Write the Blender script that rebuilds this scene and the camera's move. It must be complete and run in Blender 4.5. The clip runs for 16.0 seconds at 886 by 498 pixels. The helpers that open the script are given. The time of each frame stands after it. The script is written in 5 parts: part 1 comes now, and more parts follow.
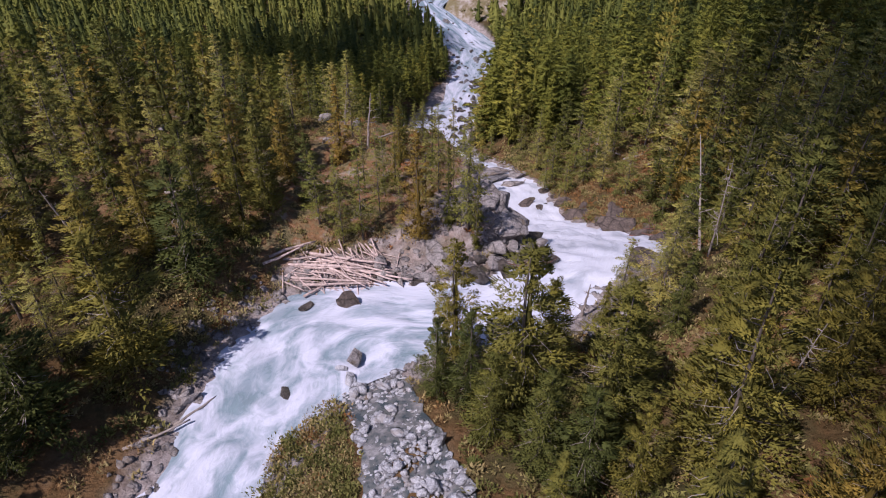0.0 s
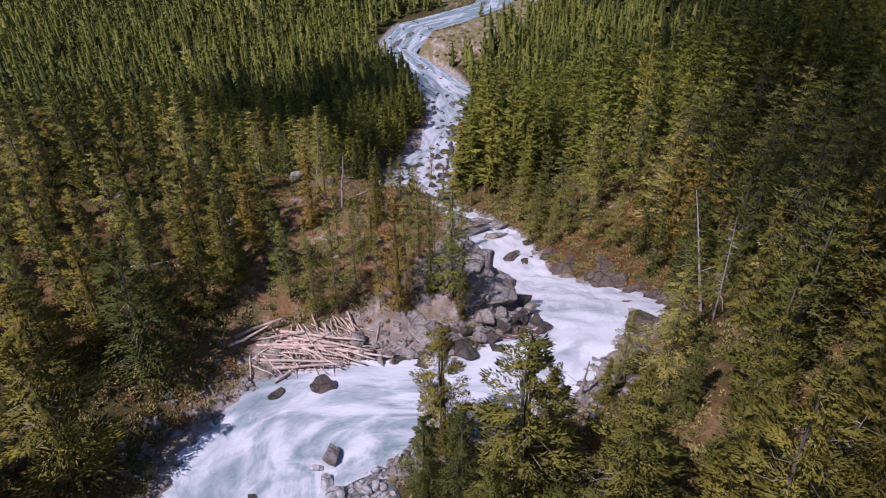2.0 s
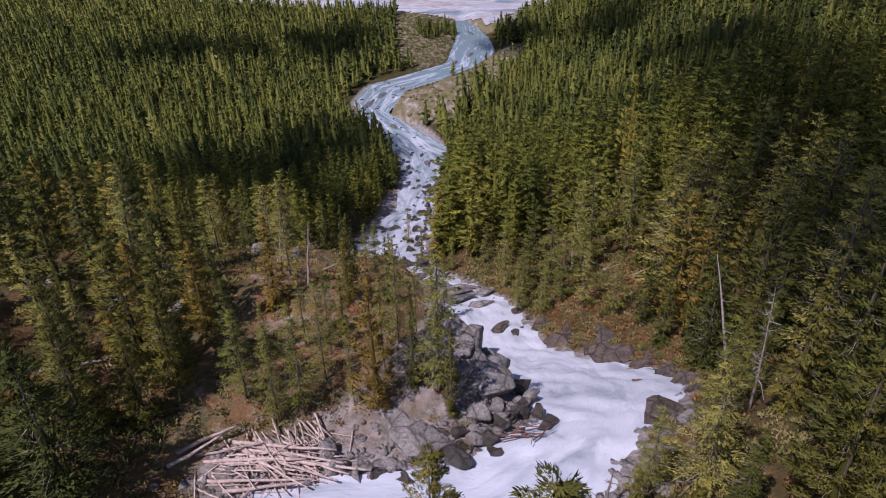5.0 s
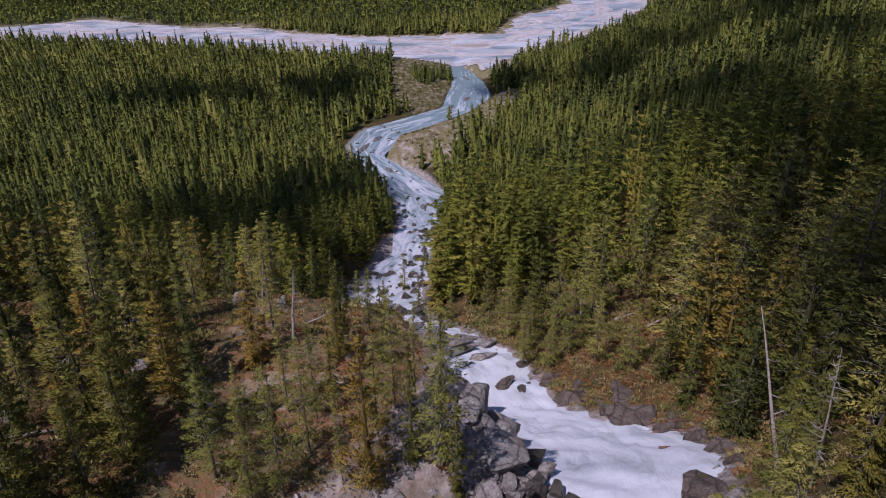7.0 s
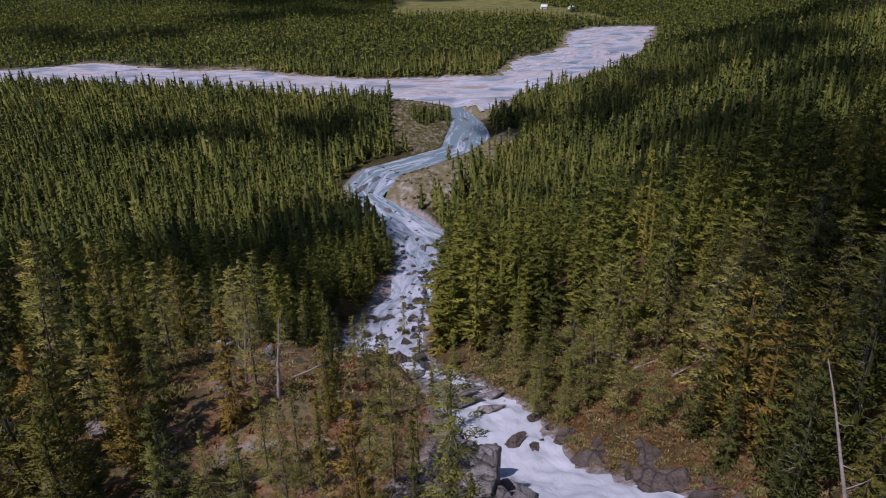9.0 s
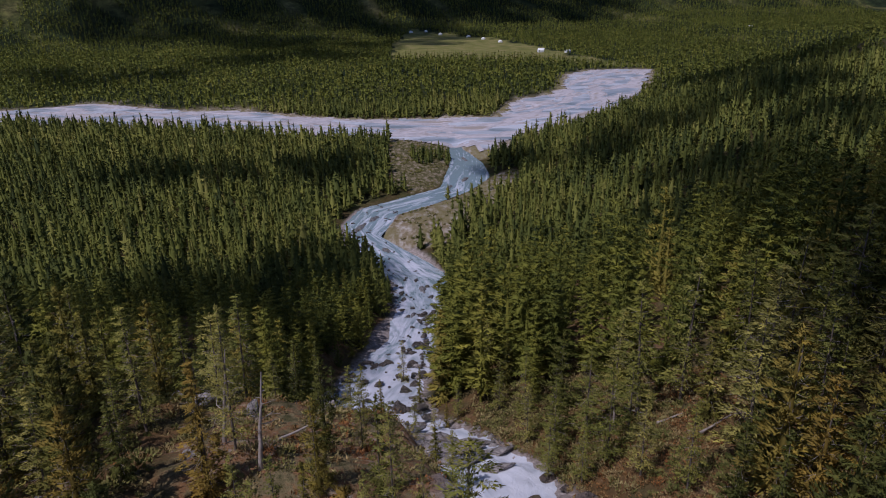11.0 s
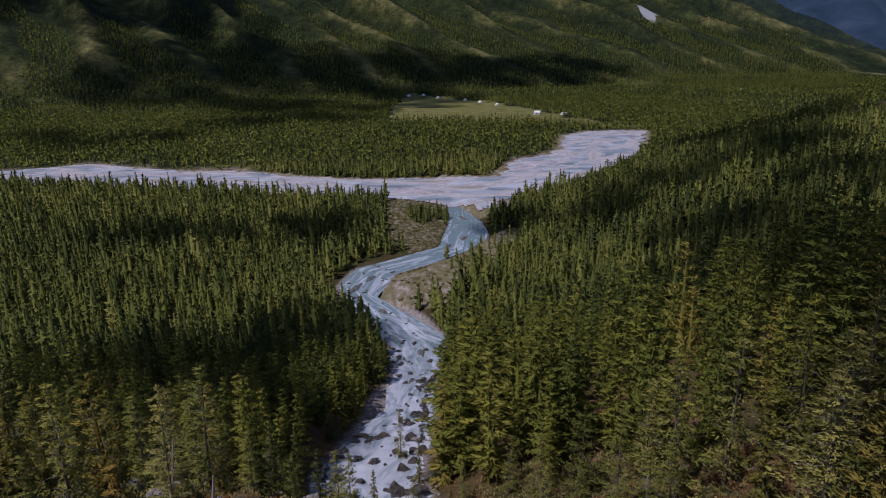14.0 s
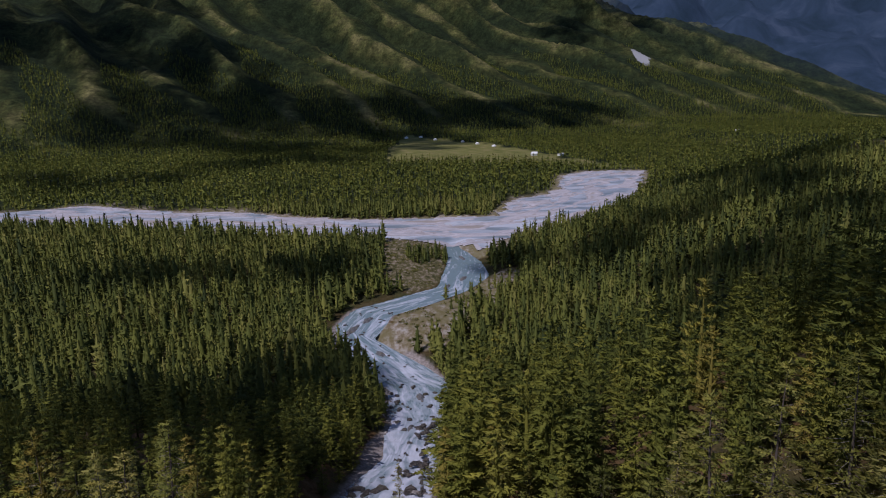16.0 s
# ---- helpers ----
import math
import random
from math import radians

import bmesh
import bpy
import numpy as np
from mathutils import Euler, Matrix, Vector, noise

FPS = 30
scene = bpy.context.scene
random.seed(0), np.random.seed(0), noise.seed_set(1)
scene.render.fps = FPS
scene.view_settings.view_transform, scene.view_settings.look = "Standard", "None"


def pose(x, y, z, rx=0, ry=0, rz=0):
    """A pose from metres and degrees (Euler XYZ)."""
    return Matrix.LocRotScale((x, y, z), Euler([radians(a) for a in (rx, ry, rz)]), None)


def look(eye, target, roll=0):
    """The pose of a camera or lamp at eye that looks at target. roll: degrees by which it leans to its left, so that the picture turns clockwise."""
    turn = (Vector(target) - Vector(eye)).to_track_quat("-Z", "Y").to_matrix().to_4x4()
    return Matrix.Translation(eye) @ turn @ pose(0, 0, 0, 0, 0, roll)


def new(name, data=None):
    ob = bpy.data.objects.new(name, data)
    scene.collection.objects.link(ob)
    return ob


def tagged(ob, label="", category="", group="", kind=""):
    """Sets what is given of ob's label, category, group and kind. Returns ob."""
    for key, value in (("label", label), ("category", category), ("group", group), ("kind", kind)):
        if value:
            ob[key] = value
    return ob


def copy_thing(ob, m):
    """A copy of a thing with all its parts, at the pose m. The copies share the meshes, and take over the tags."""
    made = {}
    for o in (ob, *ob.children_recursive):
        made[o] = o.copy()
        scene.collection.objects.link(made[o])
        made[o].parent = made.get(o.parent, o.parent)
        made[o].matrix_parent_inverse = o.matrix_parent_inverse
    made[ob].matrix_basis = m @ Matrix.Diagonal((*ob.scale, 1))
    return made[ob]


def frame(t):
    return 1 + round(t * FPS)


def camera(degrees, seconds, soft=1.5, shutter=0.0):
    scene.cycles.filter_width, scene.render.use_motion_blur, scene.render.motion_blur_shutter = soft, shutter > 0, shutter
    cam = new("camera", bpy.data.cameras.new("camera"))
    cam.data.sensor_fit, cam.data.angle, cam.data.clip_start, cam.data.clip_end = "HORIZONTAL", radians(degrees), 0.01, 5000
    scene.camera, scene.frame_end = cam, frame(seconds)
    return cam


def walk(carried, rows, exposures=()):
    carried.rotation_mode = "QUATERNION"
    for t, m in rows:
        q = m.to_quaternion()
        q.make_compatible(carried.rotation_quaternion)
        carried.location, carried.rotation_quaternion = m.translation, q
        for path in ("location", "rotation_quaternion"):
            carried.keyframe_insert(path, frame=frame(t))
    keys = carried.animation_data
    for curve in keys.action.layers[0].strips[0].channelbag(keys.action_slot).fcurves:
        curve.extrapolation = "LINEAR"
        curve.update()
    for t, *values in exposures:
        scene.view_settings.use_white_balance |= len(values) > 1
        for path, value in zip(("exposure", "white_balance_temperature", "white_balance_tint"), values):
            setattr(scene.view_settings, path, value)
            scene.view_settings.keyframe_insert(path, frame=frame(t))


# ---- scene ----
cam = camera(65.5, 16.0, soft=1.05)
# seconds, place (z over the valley floor), turn
ROWS = [
    (0.0, 0.00, 0.00, 110.00, 51.00, -0.00, 0.00),
    (0.5, 0.00, 1.56, 109.81, 51.80, 0.18, -0.61),
    (1.0, -0.01, 3.13, 109.60, 52.61, 0.34, -1.19),
    (1.5, -0.04, 4.69, 109.36, 53.45, 0.43, -1.82),
    (2.0, -0.07, 6.21, 109.04, 54.18, 0.48, -2.41),
    (2.5, -0.07, 7.66, 108.63, 54.91, 0.58, -3.00),
    (3.0, -0.05, 9.11, 108.12, 55.61, 0.74, -3.59),
    (3.5, -0.03, 10.62, 107.51, 56.43, 0.91, -4.17),
    (4.0, -0.03, 12.19, 106.78, 57.21, 1.08, -4.57),
    (6.5, -0.16, 20.27, 102.65, 61.63, 0.88, -5.36),
    (7.0, -0.18, 21.94, 101.81, 62.58, 0.90, -5.42),
    (7.5, -0.19, 23.62, 100.97, 63.53, 0.92, -5.47),
    (8.0, -0.21, 25.28, 100.13, 64.41, 0.92, -5.51),
    (8.5, -0.24, 26.92, 99.32, 65.24, 0.95, -5.56),
    (9.0, -0.28, 28.54, 98.58, 66.04, 0.95, -5.61),
    (11.5, -0.49, 36.55, 95.39, 70.26, 0.84, -5.80),
    (12.0, -0.46, 38.17, 94.76, 71.08, 0.89, -5.85),
    (12.5, -0.41, 39.79, 94.15, 71.90, 0.89, -5.91),
    (13.0, -0.37, 41.39, 93.57, 72.73, 0.84, -5.95),
    (13.5, -0.33, 42.96, 93.02, 73.60, 0.89, -5.99),
    (14.0, -0.29, 44.50, 92.48, 74.46, 0.84, -6.02),
    (14.5, -0.25, 46.04, 91.95, 75.30, 0.90, -6.07),
    (15.0, -0.22, 47.61, 91.40, 76.17, 0.99, -6.15),
    (15.5, -0.21, 49.20, 90.84, 77.01, 1.05, -6.21),
    (16.0, -0.21, 50.79, 90.28, 77.89, 1.07, -6.27),
]
EXPOSURES = [(0.0, 0.2, 6100, 29), (4.0, 0.02, 6000, 29), (9.0, -0.38, 5850, 27), (12.5, -0.66, 5800, 23), (16.0, -0.68, 5800, 23)]
walk(cam, [(t, pose(x, y, z, rx, ry, rz)) for t, x, y, z, rx, ry, rz in ROWS], EXPOSURES)

# ---- light ----
SUN_TO = Vector((-0.41, -0.38, 0.86)).normalized()
world = bpy.data.worlds.new("world")
scene.world = world
world.use_nodes = True
wn = world.node_tree
sky = wn.nodes.new("ShaderNodeTexSky")
sky.sky_type = "NISHITA"
sky.sun_disc = False
sky.sun_elevation = math.asin(SUN_TO.z)
sky.sun_rotation = math.atan2(SUN_TO.x, SUN_TO.y)
sky.altitude = 1800
wn.links.new(sky.outputs["Color"], wn.nodes["Background"].inputs["Color"])
wn.nodes["Background"].inputs["Strength"].default_value = 0.1
sun = new("sun", bpy.data.lights.new("sun", "SUN"))
sun.data.energy = 4.3
sun.data.angle = radians(0.5)
sun.data.color = (1.0, 0.95, 0.86)
sun.matrix_world = look(SUN_TO * 500, (0, 0, 0))


# ---- materials ----
def nodes_of(name):
    m = bpy.data.materials.new(name)
    m.use_nodes = True
    t = m.node_tree
    return m, t, t.nodes["Principled BSDF"]


def node(t, kind, **inputs):
    n = t.nodes.new(kind)
    for k, v in inputs.items():
        n.inputs[k.replace("_", " ")].default_value = v
    return n


def coords(t, scale=(1, 1, 1)):
    g = t.nodes.new("ShaderNodeNewGeometry")
    mp = node(t, "ShaderNodeMapping", Scale=scale)
    t.links.new(g.outputs["Position"], mp.inputs["Vector"])
    return mp.outputs["Vector"]


def noise_tex(t, vec, scale, detail=4.0, rough=0.55, distortion=0.0):
    n = node(t, "ShaderNodeTexNoise", Scale=scale, Detail=detail, Roughness=rough, Distortion=distortion)
    if vec is not None:
        t.links.new(vec, n.inputs["Vector"])
    return n.outputs["Fac"]


def noise_col(t, vec, scale):
    n = node(t, "ShaderNodeTexNoise", Scale=scale, Detail=4.0)
    t.links.new(vec, n.inputs["Vector"])
    return n.outputs["Color"]


def ramp(t, fac, stops):
    r = t.nodes.new("ShaderNodeValToRGB")
    el = r.color_ramp.elements
    while len(el) < len(stops):
        el.new(0.5)
    for e, (p, c) in zip(el, stops):
        e.position = p
        e.color = (*c, 1) if len(c) == 3 else c
    t.links.new(fac, r.inputs["Fac"])
    return r.outputs["Color"]


def mix(t, fac, a, b, kind="MIX"):
    n = t.nodes.new("ShaderNodeMix")
    n.data_type = "RGBA"
    n.blend_type = kind
    for sock, v in ((n.inputs[0], fac), (n.inputs[6], a), (n.inputs[7], b)):
        if isinstance(v, bpy.types.NodeSocket):
            t.links.new(v, sock)
        elif isinstance(v, (int, float)):
            sock.default_value = v
        else:
            sock.default_value = (*v, 1)
    return n.outputs[2]


def bump(t, bsdf, height, strength=0.5, distance=0.1):
    b = node(t, "ShaderNodeBump", Strength=strength, Distance=distance)
    t.links.new(height, b.inputs["Height"])
    t.links.new(b.outputs["Normal"], bsdf.inputs["Normal"])


def attr(t, name):
    a = t.nodes.new("ShaderNodeAttribute")
    a.attribute_name = name
    return a.outputs["Fac"]


def foliage_material(name, stops, per_object, vary=0.75):
    """Needles: a colour for each tree, a shade for each clump and spray, light through them."""
    m, t, b = nodes_of(name)
    if per_object:
        oi = t.nodes.new("ShaderNodeObjectInfo")
        fac = oi.outputs["Random"]
    else:
        fac = attr(t, "tint")
    col = ramp(t, fac, stops)
    # lowest tone darkens the crown's core: its inner shade put into the colour
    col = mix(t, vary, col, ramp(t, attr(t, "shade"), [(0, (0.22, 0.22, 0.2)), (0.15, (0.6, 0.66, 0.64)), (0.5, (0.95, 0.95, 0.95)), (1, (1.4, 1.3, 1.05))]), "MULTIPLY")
    g = t.nodes.new("ShaderNodeNewGeometry")
    col = mix(t, 0.45 if per_object else 0.35, col, ramp(t, g.outputs["Random Per Island"], [(0, (0.6, 0.62, 0.6)), (0.6, (0.95, 0.95, 0.95)), (1, (1.4, 1.36, 1.25))]), "MULTIPLY")
    t.links.new(col, b.inputs["Base Color"])
    b.inputs["Roughness"].default_value = 0.75
    b.inputs["Specular IOR Level"].default_value = 0.15
    tr = t.nodes.new("ShaderNodeBsdfTranslucent")
    t.links.new(col, tr.inputs["Color"])
    ms = t.nodes.new("ShaderNodeMixShader")
    ms.inputs[0].default_value = 0.22
    t.links.new(b.outputs[0], ms.inputs[1])
    t.links.new(tr.outputs[0], ms.inputs[2])
    t.links.new(ms.outputs[0], t.nodes["Material Output"].inputs["Surface"])
    return m


PINE = [(0.0, (0.085, 0.1, 0.026)), (0.35, (0.132, 0.134, 0.03)), (0.7, (0.205, 0.18, 0.036)), (0.92, (0.25, 0.198, 0.04)), (1.0, (0.28, 0.19, 0.04))]
LARCH = [(0.0, (0.18, 0.186, 0.04)), (0.5, (0.26, 0.252, 0.058)), (1.0, (0.38, 0.335, 0.095))]
m_pine = foliage_material("pine_needles", PINE, True)
m_larch = foliage_material("larch_needles", LARCH, True)
FOREST = [(0.0, (0.07, 0.086, 0.022)), (0.3, (0.135, 0.15, 0.028)), (0.6, (0.21, 0.213, 0.036)), (0.85, (0.28, 0.262, 0.046)), (1.0, (0.32, 0.255, 0.056))]
VALLEY = [(0.0, (0.055, 0.072, 0.022)), (0.35, (0.125, 0.142, 0.031)), (0.65, (0.195, 0.203, 0.042)), (1.0, (0.275, 0.255, 0.065))]
m_forest = foliage_material("forest_needles", FOREST, False, 0.5)
m_valley = foliage_material("valley_needles", VALLEY, False, 0.35)
FAR = [(0.0, (0.06, 0.077, 0.02)), (0.35, (0.13, 0.15, 0.027)), (0.65, (0.185, 0.2, 0.034)), (1.0, (0.24, 0.23, 0.045))]
m_far = foliage_material("far_needles", FAR, False, 0.35)


def bark_material():
    m, t, b = nodes_of("bark")
    v = coords(t, (1, 1, 0.25))
    n = noise_tex(t, v, 6.0, 5)
    t.links.new(ramp(t, n, [(0.3, (0.05, 0.038, 0.03)), (0.7, (0.17, 0.135, 0.11))]), b.inputs["Base Color"])
    b.inputs["Roughness"].default_value = 0.9
    bump(t, b, n, 0.6, 0.05)
    return m


m_bark = bark_material()


def dead_wood(name, lo, hi):
    m, t, b = nodes_of(name)
    oi = t.nodes.new("ShaderNodeObjectInfo")
    n = noise_tex(t, coords(t, (1, 1, 1)), 3.0, 6)
    c = ramp(t, n, [(0.3, lo), (0.7, hi)])
    c = mix(t, 0.6, c, ramp(t, oi.outputs["Random"], [(0, (0.6, 0.55, 0.52)), (1, (1.15, 1.1, 1.08))]), "MULTIPLY")
    t.links.new(c, b.inputs["Base Color"])
    b.inputs["Roughness"].default_value = 0.8
    bump(t, b, n, 0.4, 0.03)
    return m


m_dead = dead_wood("grey_dead_wood", (0.2, 0.17, 0.15), (0.42, 0.37, 0.34))
m_log = dead_wood("bleached_log", (0.34, 0.26, 0.23), (0.72, 0.58, 0.54))
m_redlog = dead_wood("red_wet_log", (0.09, 0.045, 0.032), (0.22, 0.11, 0.085))


def rock_material(name, lo, hi, moss):
    m, t, b = nodes_of(name)
    v = coords(t)
    n = noise_tex(t, v, 0.9, 9, 0.7)
    n2 = noise_tex(t, coords(t, (1, 1, 2.2)), 3.2, 8, 0.7, 0.8)
    c = ramp(t, n, [(0.3, lo), (0.68, hi)])
    c = mix(t, 0.75, c, ramp(t, n2, [(0.34, (0.3, 0.29, 0.3)), (0.5, (0.95, 0.94, 0.92)), (0.68, (1.4, 1.36, 1.32))]), "MULTIPLY")
    vo = node(t, "ShaderNodeTexVoronoi", Scale=0.75)
    vo.feature = "DISTANCE_TO_EDGE"
    warp = mix(t, 0.35, v, noise_col(t, v, 1.2))
    t.links.new(warp, vo.inputs["Vector"])
    c = mix(t, 0.85, c, ramp(t, vo.outputs["Distance"], [(0.0, (0.2, 0.19, 0.19)), (0.05, (0.85, 0.85, 0.85)), (0.12, (1, 1, 1))]), "MULTIPLY")
    n3 = noise_tex(t, v, 0.6, 5)
    c = mix(t, ramp(t, n3, [(0.56, (0, 0, 0)), (0.66, (0.8, 0.8, 0.8))]), c, moss)
    t.links.new(c, b.inputs["Base Color"])
    b.inputs["Roughness"].default_value = 0.8
    bump(t, b, n2, 1.0, 0.35)
    return m


m_rock = rock_material("grey_rock", (0.2, 0.18, 0.175), (0.46, 0.415, 0.405), (0.19, 0.14, 0.09))
m_wet = rock_material("wet_dark_rock", (0.04, 0.034, 0.03), (0.15, 0.125, 0.11), (0.06, 0.055, 0.03))
m_wet.node_tree.nodes["Principled BSDF"].inputs["Roughness"].default_value = 0.35
m_soaked = rock_material("brown_soaked_rock", (0.07, 0.052, 0.045), (0.2, 0.155, 0.135), (0.1, 0.08, 0.035))
m_islet = rock_material("wet_gravel", (0.1, 0.1, 0.105), (0.24, 0.23, 0.24), (0.2, 0.17, 0.1))
m_pale = rock_material("pale_cobble", (0.42, 0.43, 0.47), (0.7, 0.7, 0.75), (0.4, 0.36, 0.34))


def ground_material():
    m, t, b = nodes_of("forest_floor")
    v = coords(t)
    n = noise_tex(t, v, 0.12, 6, 0.6)
    c = ramp(t, n, [(0.3, (0.05, 0.048, 0.02)), (0.45, (0.1, 0.08, 0.038)), (0.56, (0.15, 0.086, 0.04)), (0.7, (0.22, 0.15, 0.09))])
    n2 = noise_tex(t, v, 1.6, 6, 0.65)
    c = mix(t, 0.7, c, ramp(t, n2, [(0.28, (0.35, 0.38, 0.3)), (0.72, (1.45, 1.38, 1.3))]), "MULTIPLY")
    dry = ramp(t, noise_tex(t, v, 0.35, 6, 0.65), [(0.34, (0.075, 0.07, 0.03)), (0.44, (0.2, 0.16, 0.085)), (0.53, (0.25, 0.125, 0.06)), (0.6, (0.33, 0.245, 0.165)), (0.7, (0.38, 0.34, 0.31))])
    dry = mix(t, 0.6, dry, ramp(t, n2, [(0.28, (0.5, 0.5, 0.5)), (0.72, (1.3, 1.3, 1.3))]), "MULTIPLY")
    c = mix(t, attr(t, "dry"), c, dry)
    # slopes darker green in the gullies, lighter and yellower on the spurs
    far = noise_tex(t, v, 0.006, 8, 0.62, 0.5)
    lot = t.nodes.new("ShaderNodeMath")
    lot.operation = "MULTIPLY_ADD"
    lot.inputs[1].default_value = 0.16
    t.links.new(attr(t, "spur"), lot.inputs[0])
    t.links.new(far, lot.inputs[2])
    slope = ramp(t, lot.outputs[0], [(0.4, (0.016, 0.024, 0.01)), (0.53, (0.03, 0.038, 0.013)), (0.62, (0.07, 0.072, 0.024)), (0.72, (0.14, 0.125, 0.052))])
    grain = noise_tex(t, v, 0.035, 5, 0.7)
    slope = mix(t, 0.75, slope, ramp(t, grain, [(0.35, (0.3, 0.32, 0.32)), (0.65, (1.5, 1.5, 1.4))]), "MULTIPLY")
    woods = noise_tex(t, v, 0.13, 4, 0.75)
    slope = mix(t, 0.7, slope, ramp(t, woods, [(0.36, (0.35, 0.38, 0.36)), (0.52, (1.0, 1.0, 1.0)), (0.66, (1.6, 1.55, 1.45))]), "MULTIPLY")
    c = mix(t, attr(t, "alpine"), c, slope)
    # far mountain: bluish rock, with aerial haze put into its colour
    hazed_crag = ramp(t, noise_tex(t, coords(t, (1, 1, 0.6)), 0.004, 9, 0.65, 0.6), [(0.35, (0.018, 0.034, 0.055)), (0.52, (0.03, 0.05, 0.085)), (0.66, (0.05, 0.072, 0.115)), (0.8, (0.12, 0.145, 0.19))])
    c = mix(t, attr(t, "hazed_rock"), c, hazed_crag)
    # a pale landslip on the mountain
    away = t.nodes.new("ShaderNodeVectorMath")
    away.operation = "SUBTRACT"
    t.links.new(v, away.inputs[0])
    away.inputs[1].default_value = (868, 2225, 250)
    part_of = t.nodes.new("ShaderNodeVectorMath")
    part_of.operation = "DIVIDE"
    t.links.new(away.outputs[0], part_of.inputs[0])
    part_of.inputs[1].default_value = (40, 140, 800)
    far_off = t.nodes.new("ShaderNodeVectorMath")
    far_off.operation = "LENGTH"
    t.links.new(part_of.outputs[0], far_off.inputs[0])
    slip = t.nodes.new("ShaderNodeMath")
    slip.operation = "MULTIPLY_ADD"
    slip.inputs[1].default_value = 0.8
    t.links.new(noise_tex(t, coords(t, (1.5, 0.5, 0.5)), 0.03, 5, 0.6), slip.inputs[0])
    t.links.new(far_off.outputs["Value"], slip.inputs[2])
    c = mix(t, ramp(t, slip.outputs[0], [(0.9, (1, 1, 1)), (0.98, (0, 0, 0))]), c, (0.3, 0.3, 0.31))
    bare = ramp(t, noise_tex(t, v, 1.1, 8, 0.68), [(0.32, (0.15, 0.125, 0.115)), (0.5, (0.3, 0.255, 0.24)), (0.66, (0.46, 0.4, 0.385))])
    c = mix(t, attr(t, "stony"), c, bare)
    fine = noise_tex(t, coords(t, (1, 0.45, 1)), 0.45, 8, 0.7)
    sand = ramp(t, fine, [(0.36, (0.13, 0.11, 0.05)), (0.46, (0.22, 0.17, 0.11)), (0.54, (0.32, 0.275, 0.22)), (0.64, (0.42, 0.39, 0.36))])
    sand = mix(t, ramp(t, noise_tex(t, coords(t, (1, 0.5, 1)), 0.07, 5, 0.6), [(0.46, (0, 0, 0)), (0.56, (0.75, 0.75, 0.75))]), sand, (0.17, 0.145, 0.06))
    c = mix(t, attr(t, "sand"), c, sand)
    c = mix(t, attr(t, "flat"), c, ramp(t, fine, [(0.38, (0.05, 0.05, 0.018)), (0.5, (0.11, 0.095, 0.04)), (0.6, (0.26, 0.21, 0.16))]))
    grass = ramp(t, noise_tex(t, v, 0.05, 5), [(0.3, (0.1, 0.105, 0.03)), (0.5, (0.17, 0.165, 0.05)), (0.7, (0.25, 0.2, 0.09))])
    c = mix(t, attr(t, "grass"), c, grass)
    t.links.new(c, b.inputs["Base Color"])
    b.inputs["Roughness"].default_value = 0.95
    b.inputs["Specular IOR Level"].default_value = 0.1
    bump(t, b, noise_tex(t, v, 1.3, 8, 0.7), 1.0, 0.4)
    return m


m_ground = ground_material()


def water_material():
    m, t, b = nodes_of("white_water")
    uv = t.nodes.new("ShaderNodeAttribute")
    uv.attribute_name = "flow"
    mp = node(t, "ShaderNodeMapping", Scale=(1.0, 0.46, 1.0))
    t.links.new(uv.outputs["Vector"], mp.inputs["Vector"])
    n = noise_tex(t, mp.outputs["Vector"], 0.3, 4, 0.55, 0.8)
    n2 = noise_tex(t, mp.outputs["Vector"], 0.9, 7, 0.66, 1.2)
    add = t.nodes.new("ShaderNodeMath")
    add.operation = "MULTIPLY_ADD"
    add.inputs[1].default_value = 0.6
    t.links.new(n2, add.inputs[0])
    t.links.new(n, add.inputs[2])
    sub = t.nodes.new("ShaderNodeMath")
    sub.operation = "ADD"
    t.links.new(add.outputs[0], sub.inputs[0])
    t.links.new(attr(t, "foam"), sub.inputs[1])
    f = t.nodes.new("ShaderNodeMapRange")
    f.inputs["From Min"].default_value = 1.1
    f.inputs["From Max"].default_value = 1.36
    t.links.new(sub.outputs[0], f.inputs["Value"])
    shade = ramp(t, n, [(0.3, (0.24, 0.28, 0.34)), (0.45, (0.42, 0.45, 0.53)), (0.6, (0.56, 0.575, 0.67))])
    steep = t.nodes.new("ShaderNodeMapRange")
    steep.inputs["From Min"].default_value = 0.53
    steep.inputs["From Max"].default_value = 0.8
    steep.inputs["To Max"].default_value = 0.75
    t.links.new(attr(t, "foam"), steep.inputs["Value"])
    shade = mix(t, steep.outputs[0], shade, ramp(t, n, [(0.3, (0.42, 0.44, 0.5)), (0.5, (0.66, 0.67, 0.74))]))
    col = mix(t, f.outputs[0], (0.2, 0.27, 0.305), shade)
    t.links.new(col, b.inputs["Base Color"])
    r = t.nodes.new("ShaderNodeMapRange")
    r.inputs["To Min"].default_value = 0.12
    r.inputs["To Max"].default_value = 0.75
    t.links.new(f.outputs[0], r.inputs["Value"])
    t.links.new(r.outputs[0], b.inputs["Roughness"])
    b.inputs["IOR"].default_value = 1.33
    bump(t, b, add.outputs[0], 0.4, 0.5)
    return m


m_water = water_material()


